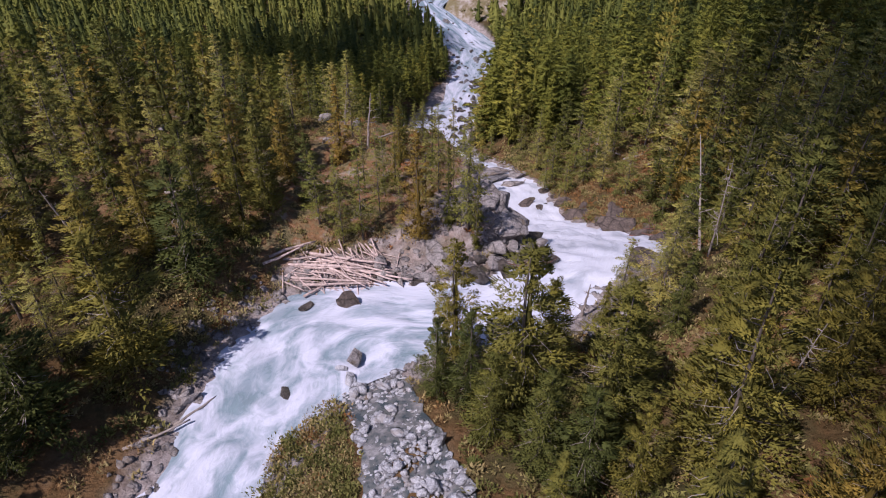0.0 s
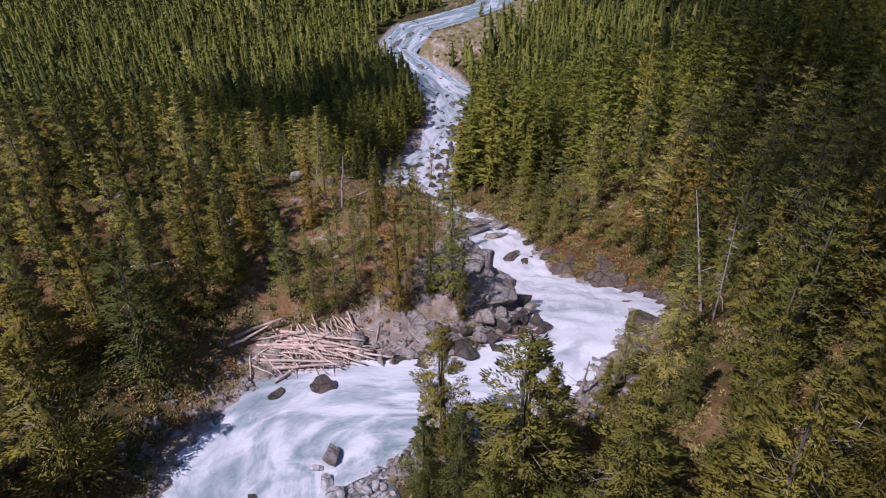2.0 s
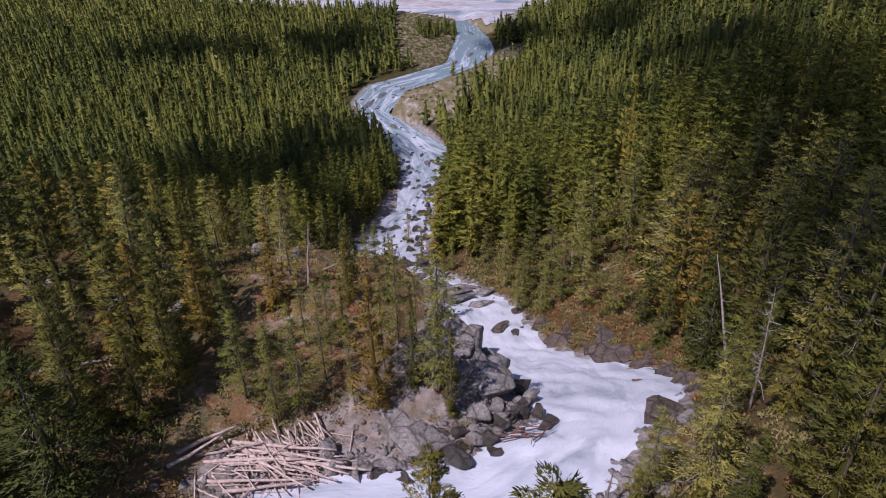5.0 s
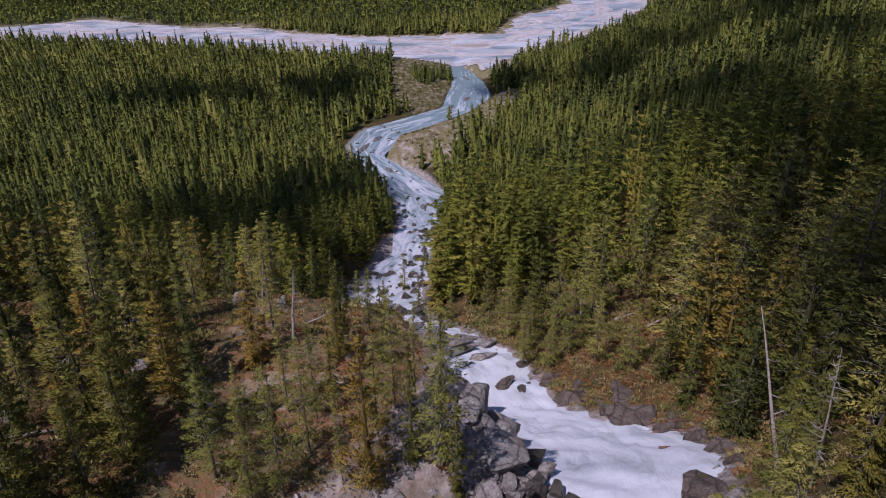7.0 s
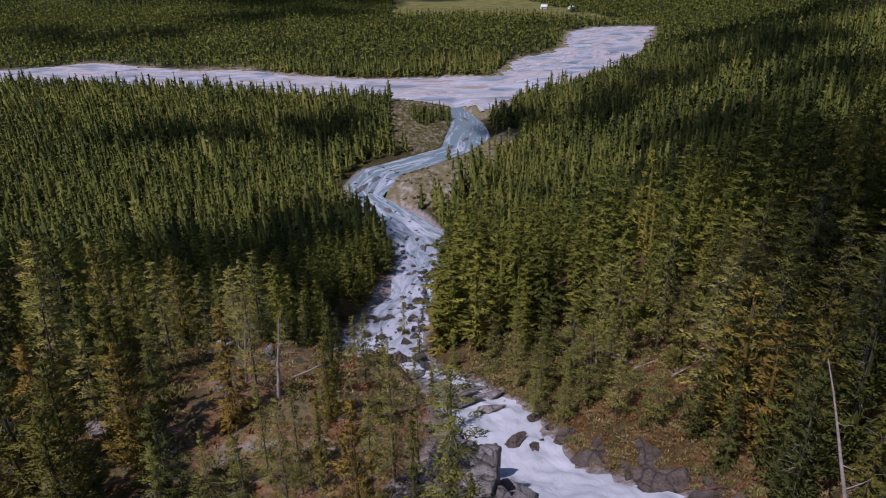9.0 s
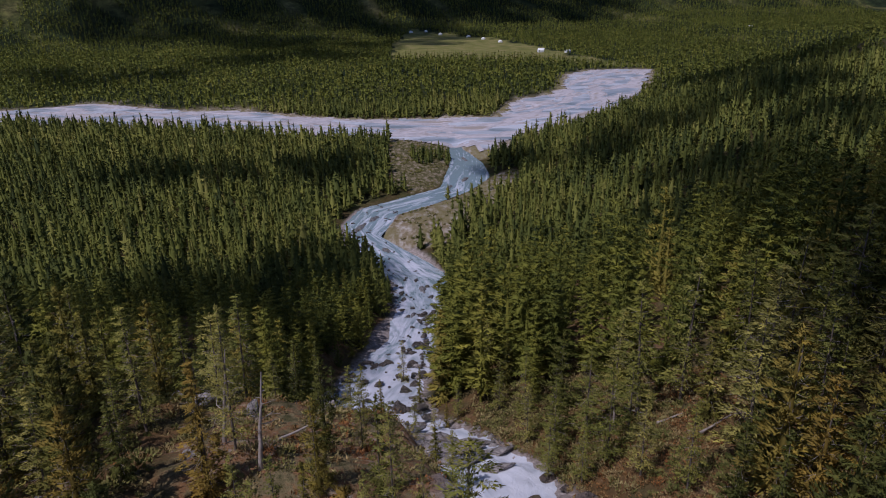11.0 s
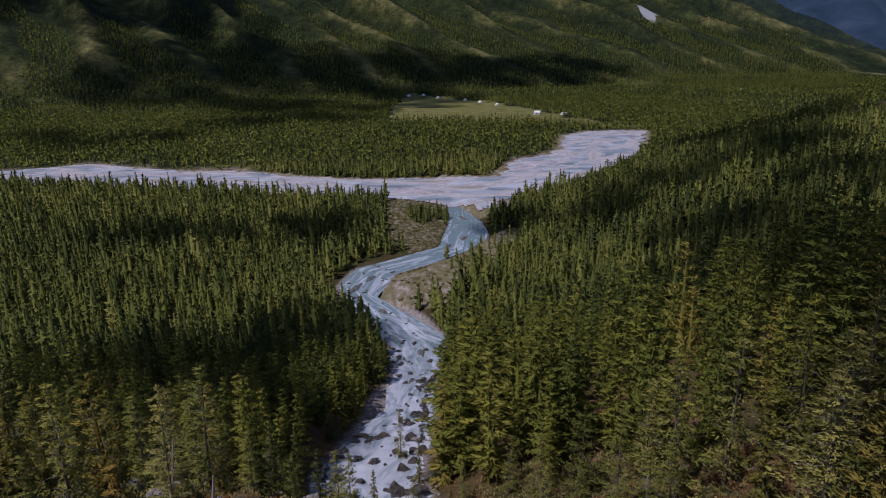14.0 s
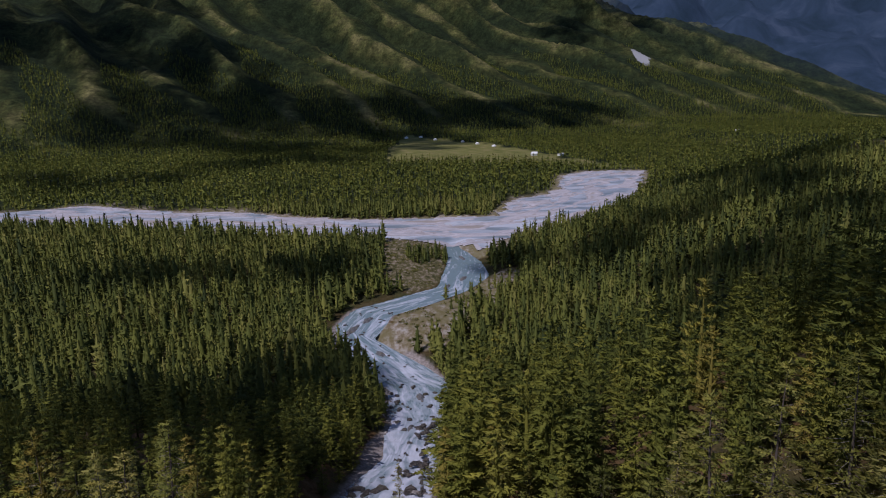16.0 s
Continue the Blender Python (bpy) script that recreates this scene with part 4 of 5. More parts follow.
rest = order[280:]
close = rest[fy[rest] < 135]
beyond = rest[fy[rest] >= 135]
tall = np.where(fx > 8, np.clip(rr.normal(16.5, 3.6, len(fx)), 8, 25), rr.uniform(7, 14.5, len(fx)))
KINDS = ("larch", "pine", "larch", "larch", "spruce", "larch")
close_models = [unit_tree(300 + k, KINDS[k % 6], 52, 32, 0.48) for k in range(6)]
forest("forest_slope", fx[close], fy[close], tall[close], close_models, "mixed pine and larch forest on the steep slope", 11)
mid_models = [unit_tree(320 + k, KINDS[k % 6], 46, 28, 0.5) for k in range(9)]
forest("forest_slope", fx[beyond], fy[beyond], 0.95 * tall[beyond], mid_models, "mixed pine and larch forest down the slope", 16)
vx, vy = scatter(-330, 330, 203, 640, 4.3, 5)
k = wedge(vx, vy, 40)
vx, vy = vx[k], vy[k]
vh = np.clip(rr.gamma(16, 0.64, len(vx)), 4.5, 17)
k = vy < 330
low_models = [feather_tree(340 + j, 54, (0.155, 0.2, 0.245)[j % 3], 0.125) for j in range(15)]
forest("forest_valley", vx[k], vy[k], vh[k], low_models, "dense conifer forest on the valley floor", 12, m_valley)
thin_models = [feather_tree(360 + j, 26, (0.155, 0.2, 0.245)[j % 3], 0.17, 3, 4) for j in range(15)]
forest("forest_valley", vx[~k], vy[~k], vh[~k], thin_models, "dense conifer forest on the valley floor by the gravel", 17, m_valley)
hx, hy = scatter(-900, 1300, 640, 2500, 8.2, 6)
hz = ground_height(hx, hy)
k = wedge(hx, hy, 40) & (hz < 110 + 50 * waves(hx, hy, 31, 260) - 150 * gullies(hx, hy) * (hz > 50)) & (hx - 0.1 * hy < 1300)
hx, hy = hx[k], hy[k]
far_models = [feather_tree(380 + j, 6, (0.17, 0.22)[j % 2], 0.27, 2, 3) for j in range(8)]
forest("forest_far", hx, hy, rr.uniform(9, 15, len(hx)), far_models, "far conifer forest across the gravel valley", 13, m_far)

# ---- rocks ----
def rock_shape(seed, level, cuts):
    """An angular block: a ball cut by planes and roughened."""
    r = np.random.RandomState(seed)
    bm = bmesh.new()
    bmesh.ops.create_icosphere(bm, subdivisions=level, radius=1.0)
    v = np.array([q.co[:] for q in bm.verts])
    f = np.array([[q.index for q in p.verts] for p in bm.faces])
    bm.free()
    v *= r.uniform(0.75, 1.2, 3)
    for _ in range(cuts):
        n = r.normal(size=3)
        n /= np.linalg.norm(n)
        d = r.uniform(0.24, 0.62)
        over = np.clip(v @ n - d, 0, None)
        v -= over[:, None] * n
    q = np.stack([waves(v[:, 0] + v[:, 2], v[:, 1] - v[:, 2], seed + k, 1.3, 3) for k in range(3)], 1)
    v += 0.02 * q + 0.015 * np.stack([waves(v[:, 0] - v[:, 2], v[:, 1] + v[:, 2], seed + 9 + k, 0.5, 2) for k in range(3)], 1)
    return v / np.abs(v).max(0), f


ROCKS = [rock_shape(700 + k, 3, 11) for k in range(10)]
PEBBLES = [rock_shape(720 + k, 1, 5) for k in range(6)]
ROCK_MESH = {}


def boulder(x, y, size, material, name="boulder", label="grey angular boulder at the water's edge", group="", sink=0.3, z=None, seed=0, parent=None):
    """One rock of size (length, depth, height), sunk a little into what it lies on."""
    r = random.Random(seed * 77 + int(x * 13) + int(y * 7))
    shapes = PEBBLES if parent is not None else ROCKS
    k = r.randrange(len(shapes))
    key = (name, k, material.name)
    if key not in ROCK_MESH:
        ROCK_MESH[key] = mesh_of(name, *shapes[k], material)
    ob = new(name, ROCK_MESH[key])
    if z is None:
        z = float(ground_height(x, y)[0])
    ob.matrix_basis = pose(x, y, z + size[2] * (0.5 - sink), r.uniform(-12, 12), r.uniform(-12, 12), r.uniform(0, 360))
    ob.scale = (size[0] / 2, size[1] / 2, size[2] / 2)
    if parent is not None:
        ob.parent = parent
        return ob
    return tagged(ob, label, "boulder", group)


def water_level(x, y):
    return float(river_offset(x, y)[2][0])


# large rocks: place, length, depth, height, look
BIG = [
    (6.8, 60.5, 6.0, 4.5, 3.4, m_rock), (5.1, 65.0, 5.5, 4.5, 3.0, m_rock), (9.3, 70.0, 4.6, 4.0, 5.0, m_rock), (10.4, 64.5, 3.4, 3.0, 3.2, m_wet), (11.2, 55.8, 3.8, 2.4, 2.2, m_wet),
    (11.2, 58.6, 2.6, 2.2, 2.0, m_wet), (8.6, 57.2, 2.2, 1.6, 1.4, m_wet), (6.5, 52.4, 2.6, 1.6, 1.4, m_wet), (3.4, 51.6, 3.2, 2.2, 2.2, m_wet), (1.2, 54.4, 5.0, 3.4, 1.6, m_rock),
    (7.1, 55.8, 2.8, 2.0, 1.6, m_wet), (-0.4, 54.0, 7.0, 4.0, 2.0, m_rock), (5.5, 57.0, 3.2, 2.6, 1.8, m_rock), (3.0, 60.0, 4.6, 3.6, 2.2, m_rock), (7.6, 75.5, 4.8, 4.0, 5.0, m_rock),
    (7.5, 82.0, 4.6, 5.0, 4.5, m_rock), (-3.2, 51.3, 2.2, 1.6, 1.5, m_rock), (-2.0, 50.9, 2.8, 1.9, 1.8, m_rock), (-0.6, 50.6, 3.2, 2.2, 2.1, m_wet), (-5.2, 51.3, 1.8, 1.4, 1.3, m_rock),
    (21.4, 56.0, 6.4, 4.4, 3.2, m_soaked), (22.4, 53.6, 3.6, 3.0, 2.2, m_rock), (8.2, 66.5, 6.0, 4.6, 3.0, m_rock), (7.0, 63.6, 6.0, 4.4, 2.4, m_rock), (-20.2, 35.4, 2.6, 1.8, 1.5, m_rock), (9.5, 88.0, 4.0, 4.0, 3.0, m_wet), (4.6, 69.5, 4.6, 4.0, 2.4, m_rock), (1.8, 96.0, 4.0, 4.0, 2.4, m_rock),
]
for k, (x, y, a, b, c, mat) in enumerate(BIG):
    cutdown = 0.92
    boulder(x, y, (a * cutdown, b * cutdown, c * cutdown), mat, seed=k, label="wet dark rock polished by the stream" if mat is m_wet else "large pale grey rock slab on the headland", group="rocks of the banks")
IN_WATER = [
    (-9.3, 47.7, 2.4, 2.1, 2.2, m_soaked), (-7.4, 39.6, 2.1, 1.6, 1.5, m_rock), (-7.5, 37.4, 1.9, 1.3, 0.9, m_pale), (-12.7, 36.1, 1.5, 1.1, 0.5, m_wet), (-12.8, 47.0, 2.0, 1.2, 0.5, m_wet),
    (4.7, 44.0, 2.6, 1.8, 1.9, m_rock), (13.6, 91.8, 4.6, 2.2, 0.5, m_soaked), (16.0, 91.2, 3.6, 1.8, 0.45, m_soaked), 
    (-8.6, 38.9, 1.1, 0.9, 0.5, m_pale),
]
for k, (x, y, a, b, c, mat) in enumerate(IN_WATER):
    boulder(x, y, (a, b, c), mat, seed=40 + k, z=water_level(x, y), sink=0.28, label="dark boulder standing in the white water", group="boulders in the stream")
# the ledge of flat slabs over which the stream spills into the falls
LEDGE = [(-1.5, 115.0, 8.0, 4.5), (3.5, 113.0, 9.0, 4.0), (8.0, 110.5, 8.5, 3.6), (1.0, 118.6, 8.0, 3.6), (6.0, 116.6, 9.0, 3.4), (11.5, 113.5, 7.0, 3.2), (9.0, 106.5, 6.5, 2.8), (12.8, 108.6, 6.0, 2.6), (5.2, 108.2, 6.0, 3.6), (-4.8, 118.0, 6.0, 4.0), (12.4, 103.2, 4.6, 2.0), (3.0, 121.6, 5.0, 2.4)]
for k, (x, y, a, b) in enumerate(LEDGE):
    ob = boulder(x, y, (a, b, 1.5), m_rock if k % 3 else m_islet, seed=80 + k, z=water_level(x, y), sink=0.36 if k % 4 == 3 else 0.26, name="rock_slab", label="flat grey rock slab of the ledge, washed by thin water", group="slabs of the ledge")
    ob.rotation_euler = (radians(-9), radians(3 * (k % 3) - 3), radians(-14 + 9 * (k % 4)))
BLOCKS = np.random.RandomState(66)
for k in range(76):
    if k < 52:
        x = BLOCKS.uniform(-7, 11)
        y = np.interp(x, (-7, -2, 3, 6.5, 9, 11), (50.6, 50.8, 51.2, 53.5, 56.5, 61)) + abs(BLOCKS.normal()) * 1.8
    else:
        y = BLOCKS.uniform(60, 98)
        x = np.interp(y, (60, 70, 77, 86, 99), (11, 11.3, 10.3, 8.6, 6.8)) - abs(BLOCKS.normal()) * 1.7
    a = BLOCKS.uniform(0.7, 2.3)
    mat = m_rock if BLOCKS.uniform() < 0.65 else m_wet
    boulder(x, y, (a, a * BLOCKS.uniform(0.6, 1), a * BLOCKS.uniform(0.45, 0.8)), mat, seed=k + 300, sink=0.2, label="broken grey rock block on the headland above the water", group="rocks of the banks")
rk = np.random.RandomState(77)
rapids = []
n = 0
while n < 290:
    i = rk.randint(len(MID))
    if not 122 < MID[i, 1] < 345:
        continue
    if MID[i, 1] > 215 and rk.uniform() < 0.75:
        continue
    u = rk.uniform(-0.98, 0.98)
    x, y = MID[i] + (RIVER[i, 2:] - RIVER[i, :2]) / 2 * u
    if waves(np.array([x]), np.array([y]), 33, 9)[0] < 0.12 - 0.5 * (abs(u) > 0.7):
        continue
    a = 0.7 + 2.2 * rk.uniform() ** 2 + (0.5 if abs(u) > 0.75 else 0)
    if y > 165:
        rapids.append((x, y, LEVEL[i] + 0.1))
        n += 1
        continue
    boulder(x, y, (a, a * rk.uniform(0.6, 0.9), a * rk.uniform(0.5, 0.8)), m_wet if rk.uniform() < 0.9 else m_rock, seed=n, z=LEVEL[i], sink=0.3, label="dark boulder among the white rapids", group="boulders in the stream")
    n += 1

# broken slabs at the foot of the far bank, soaked by the falls
SOAKED = [(18.6, 85.0, 5.5, 4.0, 2.6), (22.6, 80.0, 5.0, 4.2, 2.8), (21.8, 75.4, 6.0, 4.0, 3.4), (20.6, 79.6, 3.2, 2.6, 2.2), (17.0, 91.5, 4.2, 3.0, 1.8), (24.6, 72.2, 4.5, 3.2, 3.0), (19.8, 88.0, 3.0, 2.2, 1.6), (23.8, 76.8, 2.6, 2.2, 1.6),
          (25.2, 68.4, 3.4, 2.6, 2.4), (24.8, 64.6, 3.8, 3.0, 2.2), (16.4, 95.6, 2.8, 2.2, 1.4), (15.4, 99.2, 3.0, 2.4, 1.3), (22.8, 83.8, 2.4, 1.8, 1.5), (24.6, 61.0, 2.6, 2.0, 1.6), (26.0, 74.6, 2.8, 2.4, 1.8)]
for k, (x, y, a, b, c) in enumerate(SOAKED):
    boulder(x + 2.2, y, (a, b, c), m_soaked, seed=k + 520, sink=0.42, label="brown spray-soaked rock slab at the foot of the bank", group="rocks of the banks")




def islet(x, y, length, width, seed):
    """A low bank of wet gravel that the stream parts round."""
    r = np.random.RandomState(seed)
    i = int(np.argmin(np.hypot(MID[:, 0] - x, MID[:, 1] - y)))
    d = WAY[i] / np.linalg.norm(WAY[i])
    rings, sides = 5, 40
    a = np.linspace(0, 2 * np.pi, sides, endpoint=False)
    edge = 1 + 0.18 * np.sin(2 * a + r.uniform(0, 6)) + 0.12 * np.sin(5 * a + r.uniform(0, 6)) + r.normal(size=sides) * 0.04
    v = [(x, y, LEVEL[i] + 0.75)]
    for k in range(1, rings + 1):
        q = k / rings
        u, w = np.cos(a) * edge * q * length / 2, np.sin(a) * edge * q * width / 2
        z = np.interp(y + u * d[1], PROFILE_Y, PROFILE_Z) + 0.75 - 0.95 * q ** 2 + r.normal(size=sides) * 0.05
        v += list(zip(x + u * d[0] - w * d[1], y + u * d[1] + w * d[0], z))
    f = [(0, 1 + s, 1 + (s + 1) % sides) for s in range(sides)]
    for k in range(rings - 1):
        n = 1 + k * sides
        for s in range(sides):
            b = (s + 1) % sides
            f += [(n + s, n + sides + s, n + sides + b), (n + s, n + sides + b, n + b)]
    me = mesh_of("gravel_bar", np.array(v), np.array(f), m_islet, True)
    tagged(new("gravel_bar", me), "low grey gravel bar parting the stream", "gravel bar", kind="structure")


for k, (x, y, length, width) in enumerate([(-9.5, 316, 17, 4.2), (-3.0, 329, 11, 3.4), (36.0, 377, 9, 3.4), (46.0, 392, 10, 4.0), (12.0, 236, 9, 2.2), (7.5, 207, 6, 1.6), (1.5, 285, 9, 2.6), (52.0, 440, 12, 3.0)]):
    islet(x, y, length, width, 870 + k)


def stones(name, places, sizes, material, label, seed):
    """Many small stones as one mesh."""
    r = np.random.RandomState(seed)
    shapes = [rock_shape(760 + k, 1, 5) for k in range(8)]
    V, F, n = [], [], 0
    for (x, y, z), s in zip(places, sizes):
        v, f = shapes[r.randint(8)]
        a = r.uniform(0, 6.28)
        c, q = math.cos(a) * s / 2, math.sin(a) * s / 2
        V.append(np.stack([v[:, 0] * c - v[:, 1] * q + x, v[:, 0] * q + v[:, 1] * c + y, v[:, 2] * s * 0.36 + z], 1))
        F.append(f + n)
        n += len(v)
    return tagged(new(name, mesh_of(name, np.concatenate(V), np.concatenate(F), material)), label, "stones", kind="stuff")


def bank_places(y0, y1, count, lo, hi, seed):
    r = np.random.RandomState(seed)
    ids = np.where((MID[:, 1] > y0) & (MID[:, 1] < y1))[0]
    i = r.choice(ids, count)
    s = r.choice([-1, 1], count)
    d = r.uniform(lo, hi, count)
    across = (RIVER[i, 2:] - RIVER[i, :2]) / 2
    un = across / np.linalg.norm(across, axis=1)[:, None]
    p = MID[i] + across * s[:, None] + un * (s * d)[:, None] + r.normal(size=(count, 2)) * 0.3
    return p, ground_height(p[:, 0], p[:, 1])


stones("rapids_stones", rapids, rk.uniform(0.8, 2.0, len(rapids)), m_wet, "dark stones standing in the lower rapids", 10)
p, z = bank_places(15, 62, 900, -1.2, 2.2, 5)
stones("bank_stones", np.column_stack([p, z]), rk.uniform(0.3, 1.1, len(p)), m_rock, "grey stones along the banks of the stream", 6)
p, z = bank_places(36, 57, 700, 0.6, 4.5, 15)
stones("bank_stones", np.column_stack([p, z]), rk.uniform(0.25, 1.0, len(p)), m_rock, "grey stones strewn over the bank of the pool", 16)
p, z = bank_places(108, 330, 1000, -1.3, 1.5, 7)
stones("bank_stones", np.column_stack([p, z]), rk.uniform(0.4, 1.5, len(p)), m_rock, "grey stones along the rapids", 8)

ar = np.random.RandomState(17)
ax, ay = ar.uniform(-17, 12, 1500), ar.uniform(50, 95, 1500)
k = inside(ROCKY, ax, ay) & (ay < 66 + 20 * ar.uniform(size=1500))
ax, ay = ax[k], ay[k]
stones("apron_stones", np.column_stack([ax, ay, ground_height(ax, ay) + 0.03]), 0.2 + 0.9 * ar.uniform(size=len(ax)) ** 2, m_rock, "broken grey stones strewn over the bare rock apron", 18)
OUTCROPS = [(-22, 72, 2.6), (-30, 66, 2.2), (-27, 84, 3.0), (-36, 78, 2.4), (-18, 92, 2.8), (-40, 96, 2.6), (-24, 104, 3.2), (-33, 112, 2.6), (-15, 78, 1.8), (-12.5, 88, 2.2), (-10, 101, 3.4), (-7, 95, 3.0), (-44, 70, 2.4)]
for k, (x, y, a) in enumerate(OUTCROPS):
    boulder(x, y, (a, a * 0.75, a * 0.6), m_rock, seed=610 + k, sink=0.3, label="pale weathered outcrop of rock on the wooded slope", group="outcrops of the slope")

# the half-dry side channel with its cobbles
CHANNEL = [(-9, 37.6), (-7.4, 40.5), (-4.6, 40.8), (-2.6, 36.5), (-0.6, 31), (2.5, 24), (4, 16), (-4.5, 14), (-5, 23), (-5.8, 29), (-7.6, 34.5)]


def channel_material():
    m, t, b = nodes_of("shallow_channel")
    v = coords(t)
    n = noise_tex(t, v, 0.8, 6, 0.65)
    t.links.new(ramp(t, n, [(0.38, (0.05, 0.065, 0.07)), (0.5, (0.1, 0.105, 0.105)), (0.62, (0.24, 0.23, 0.235))]), b.inputs["Base Color"])
    t.links.new(ramp(t, n, [(0.42, (0.15, 0.15, 0.15)), (0.5, (0.85, 0.85, 0.85))]), b.inputs["Roughness"])
    bump(t, b, noise_tex(t, v, 3.0, 5), 0.6, 0.12)
    return m


channel = sheet("side_channel", CHANNEL, channel_material(), 0.8, 0.2, "half-dry stony side channel with shallow pools", "stream bed", 0.7)
cob = np.random.RandomState(31)
made = 0
while made < 280:
    x, y = cob.uniform(-9, 4), cob.uniform(15, 41)
    if not inside(CHANNEL, np.array([x]), np.array([y]))[0]:
        continue
    a = cob.uniform(0.35, 1.0) if cob.uniform() < 0.85 else cob.uniform(1.0, 1.7)
    boulder(x, y, (a, a * cob.uniform(0.6, 0.95), a * 0.55), m_pale, name="stone", seed=made, sink=0.02, parent=channel)
    made += 1

sx, sy = cob.uniform(-9, 4, 2600), cob.uniform(15, 41, 2600)
k = inside(CHANNEL, sx, sy)
sx, sy = sx[k], sy[k]
stones("cobbles", np.column_stack([sx, sy, ground_height(sx, sy) + 0.1]), cob.uniform(0.15, 0.6, len(sx)), m_pale, "pale grey cobbles of the half-dry channel", 9)

# ---- drift logs and dead trees ----
def log_mesh(seed, material):
    r = np.random.RandomState(seed)
    n = 7
    p = np.stack([np.linspace(-0.5, 0.5, n) * 10, np.cumsum(r.normal(size=n) * 0.09), np.cumsum(r.normal(size=n) * 0.05)], 1)
    p[:, 1:] -= p[:, 1:].mean(0)
    v, f = tube(p, np.linspace(0.2, 0.1, n) * r.uniform(0.85, 1.1, n), 8)
    caps = []
    v = np.concatenate([v, p[:1], p[-1:]])
    for s in range(8):
        q = (s + 1) % 8
        caps += [(q, s, len(v) - 2, len(v) - 2), ((n - 1) * 8 + s, (n - 1) * 8 + q, len(v) - 1, len(v) - 1)]
    tri = np.concatenate([f[:, [0, 1, 2]], f[:, [0, 2, 3]], np.array(caps)[:, :3]])
    return mesh_of("log", v, tri, material, True)


LOGS = [log_mesh(820 + k, m_log) for k in range(7)]
GREYS = [log_mesh(850 + k, m_dead) for k in range(3)]
REDS = [log_mesh(840 + k, m_redlog) for k in range(3)]


def log(x, y, z, length, thick, turn, tip, seed, meshes=None, label="bleached driftwood log lying on the log jam", group="logs of the log jam"):
    meshes = meshes or LOGS
    ob = new("log", meshes[seed % len(meshes)])
    ob.matrix_basis = pose(x, y, z, seed * 40 % 360, tip, turn)
    ob.scale = (length / 10, thick / 0.3, thick / 0.3)
    return tagged(ob, label, "log", group)


# the long logs of the jam: middle, length, thickness, turn in plan
JAM = [(-12.4, 52.6, 9.0, 0.34, -4), (-9.2, 52.9, 8.5, 0.32, -14), (-11.5, 50.8, 8.5, 0.3, -5), (-10.6, 50.2, 6.2, 0.3, 2), (-9.6, 53.6, 8.0, 0.34, -9), (-8.0, 52.6, 7.5, 0.3, -30), (-6.5, 52.0, 7.0, 0.36, -12),
       (-11.2, 53.6, 6.0, 0.3, -22), (-8.4, 51.6, 6.5, 0.28, -26), (-10.2, 51.6, 6.5, 0.28, -38), (-12.0, 49.9, 4.0, 0.26, 50), (-13.6, 53.4, 5.0, 0.26, 12), (-15.2, 54.2, 5.0, 0.34, 32), (-15.8, 52.8, 4.5, 0.3, 40)]
for k, (x, y, ln, th, a) in enumerate(JAM):
    log(x, y, float(ground_height(x, y)[0]) + 0.55 + 0.1 * (k % 5), ln, 0.78 * th, a, random.uniform(-3, 3), k)
jr = np.random.RandomState(55)
for k in range(115):
    x, y = -10.2 + jr.normal() * 2.6, 52.6 + jr.normal() * 1.3
    up = max(0.0, 1.0 - math.hypot((x + 9.8) / 4.5, (y - 52.8) / 2.6))
    steep = jr.uniform() < 0.25
    log(x, y, float(ground_height(x, y)[0]) + 0.15 + jr.uniform(0, 0.95) * up, jr.uniform(2.0, 6.2), jr.uniform(0.07, 0.17), jr.normal(-16, 24) if not steep else jr.normal(-62, 20), jr.normal() * 5, 100 + k)
for k in range(16):
    x, y = -8.0 + jr.normal() * 1.0, 54.6 + jr.normal() * 0.7
    log(x, y, float(ground_height(x, y)[0]) + 0.7, jr.uniform(2.0, 4.0), jr.uniform(0.08, 0.14), jr.normal(-70, 18), jr.normal() * 12, 300 + k)
for k in range(14):
    x, y = 9.0 + jr.normal() * 1.6, 54.0 + jr.normal() * 0.9
    log(x, y, max(float(ground_height(x, y)[0]), water_level(x, y)) + 0.25 + jr.uniform(0, 0.5), jr.uniform(1.0, 3.2), jr.uniform(0.05, 0.13), jr.normal(5, 50), jr.normal() * 8, 400 + k, REDS, "wet reddish branch caught between rocks of the stream", "branches caught in the rocks")
for k in range(12):
    x, y = 24.5 + jr.normal() * 2.0, 72.0 + jr.normal() * 3
    log(x, y, float(ground_height(x, y)[0]) + 0.4, jr.uniform(2, 5), jr.uniform(0.1, 0.2), jr.normal(20, 40), jr.normal() * 8, 430 + k, REDS, "fallen dark reddish branch on the wet bank", "branches caught in the rocks")
FALLEN = [(-21.5, 31.5, 5.0, 40), (-19.5, 34.2, 4.0, 50), (-6.5, 69.0, 5.0, -20), (-9.0, 82.0, 6.0, 30), (36.0, 96.0, 7.0, 25), (31.0, 104.0, 6.0, -35), (33.0, 101.0, 5.0, 10), (-27.0, 62.0, 6.0, 15)]
for k, (x, y, ln, a) in enumerate(FALLEN):
    log(x, y, float(ground_height(x, y)[0]) + 0.25, ln, 0.22, a, jr.normal() * 4, 460 + k, GREYS, "grey fallen trunk on the forest floor", "fallen trunks")


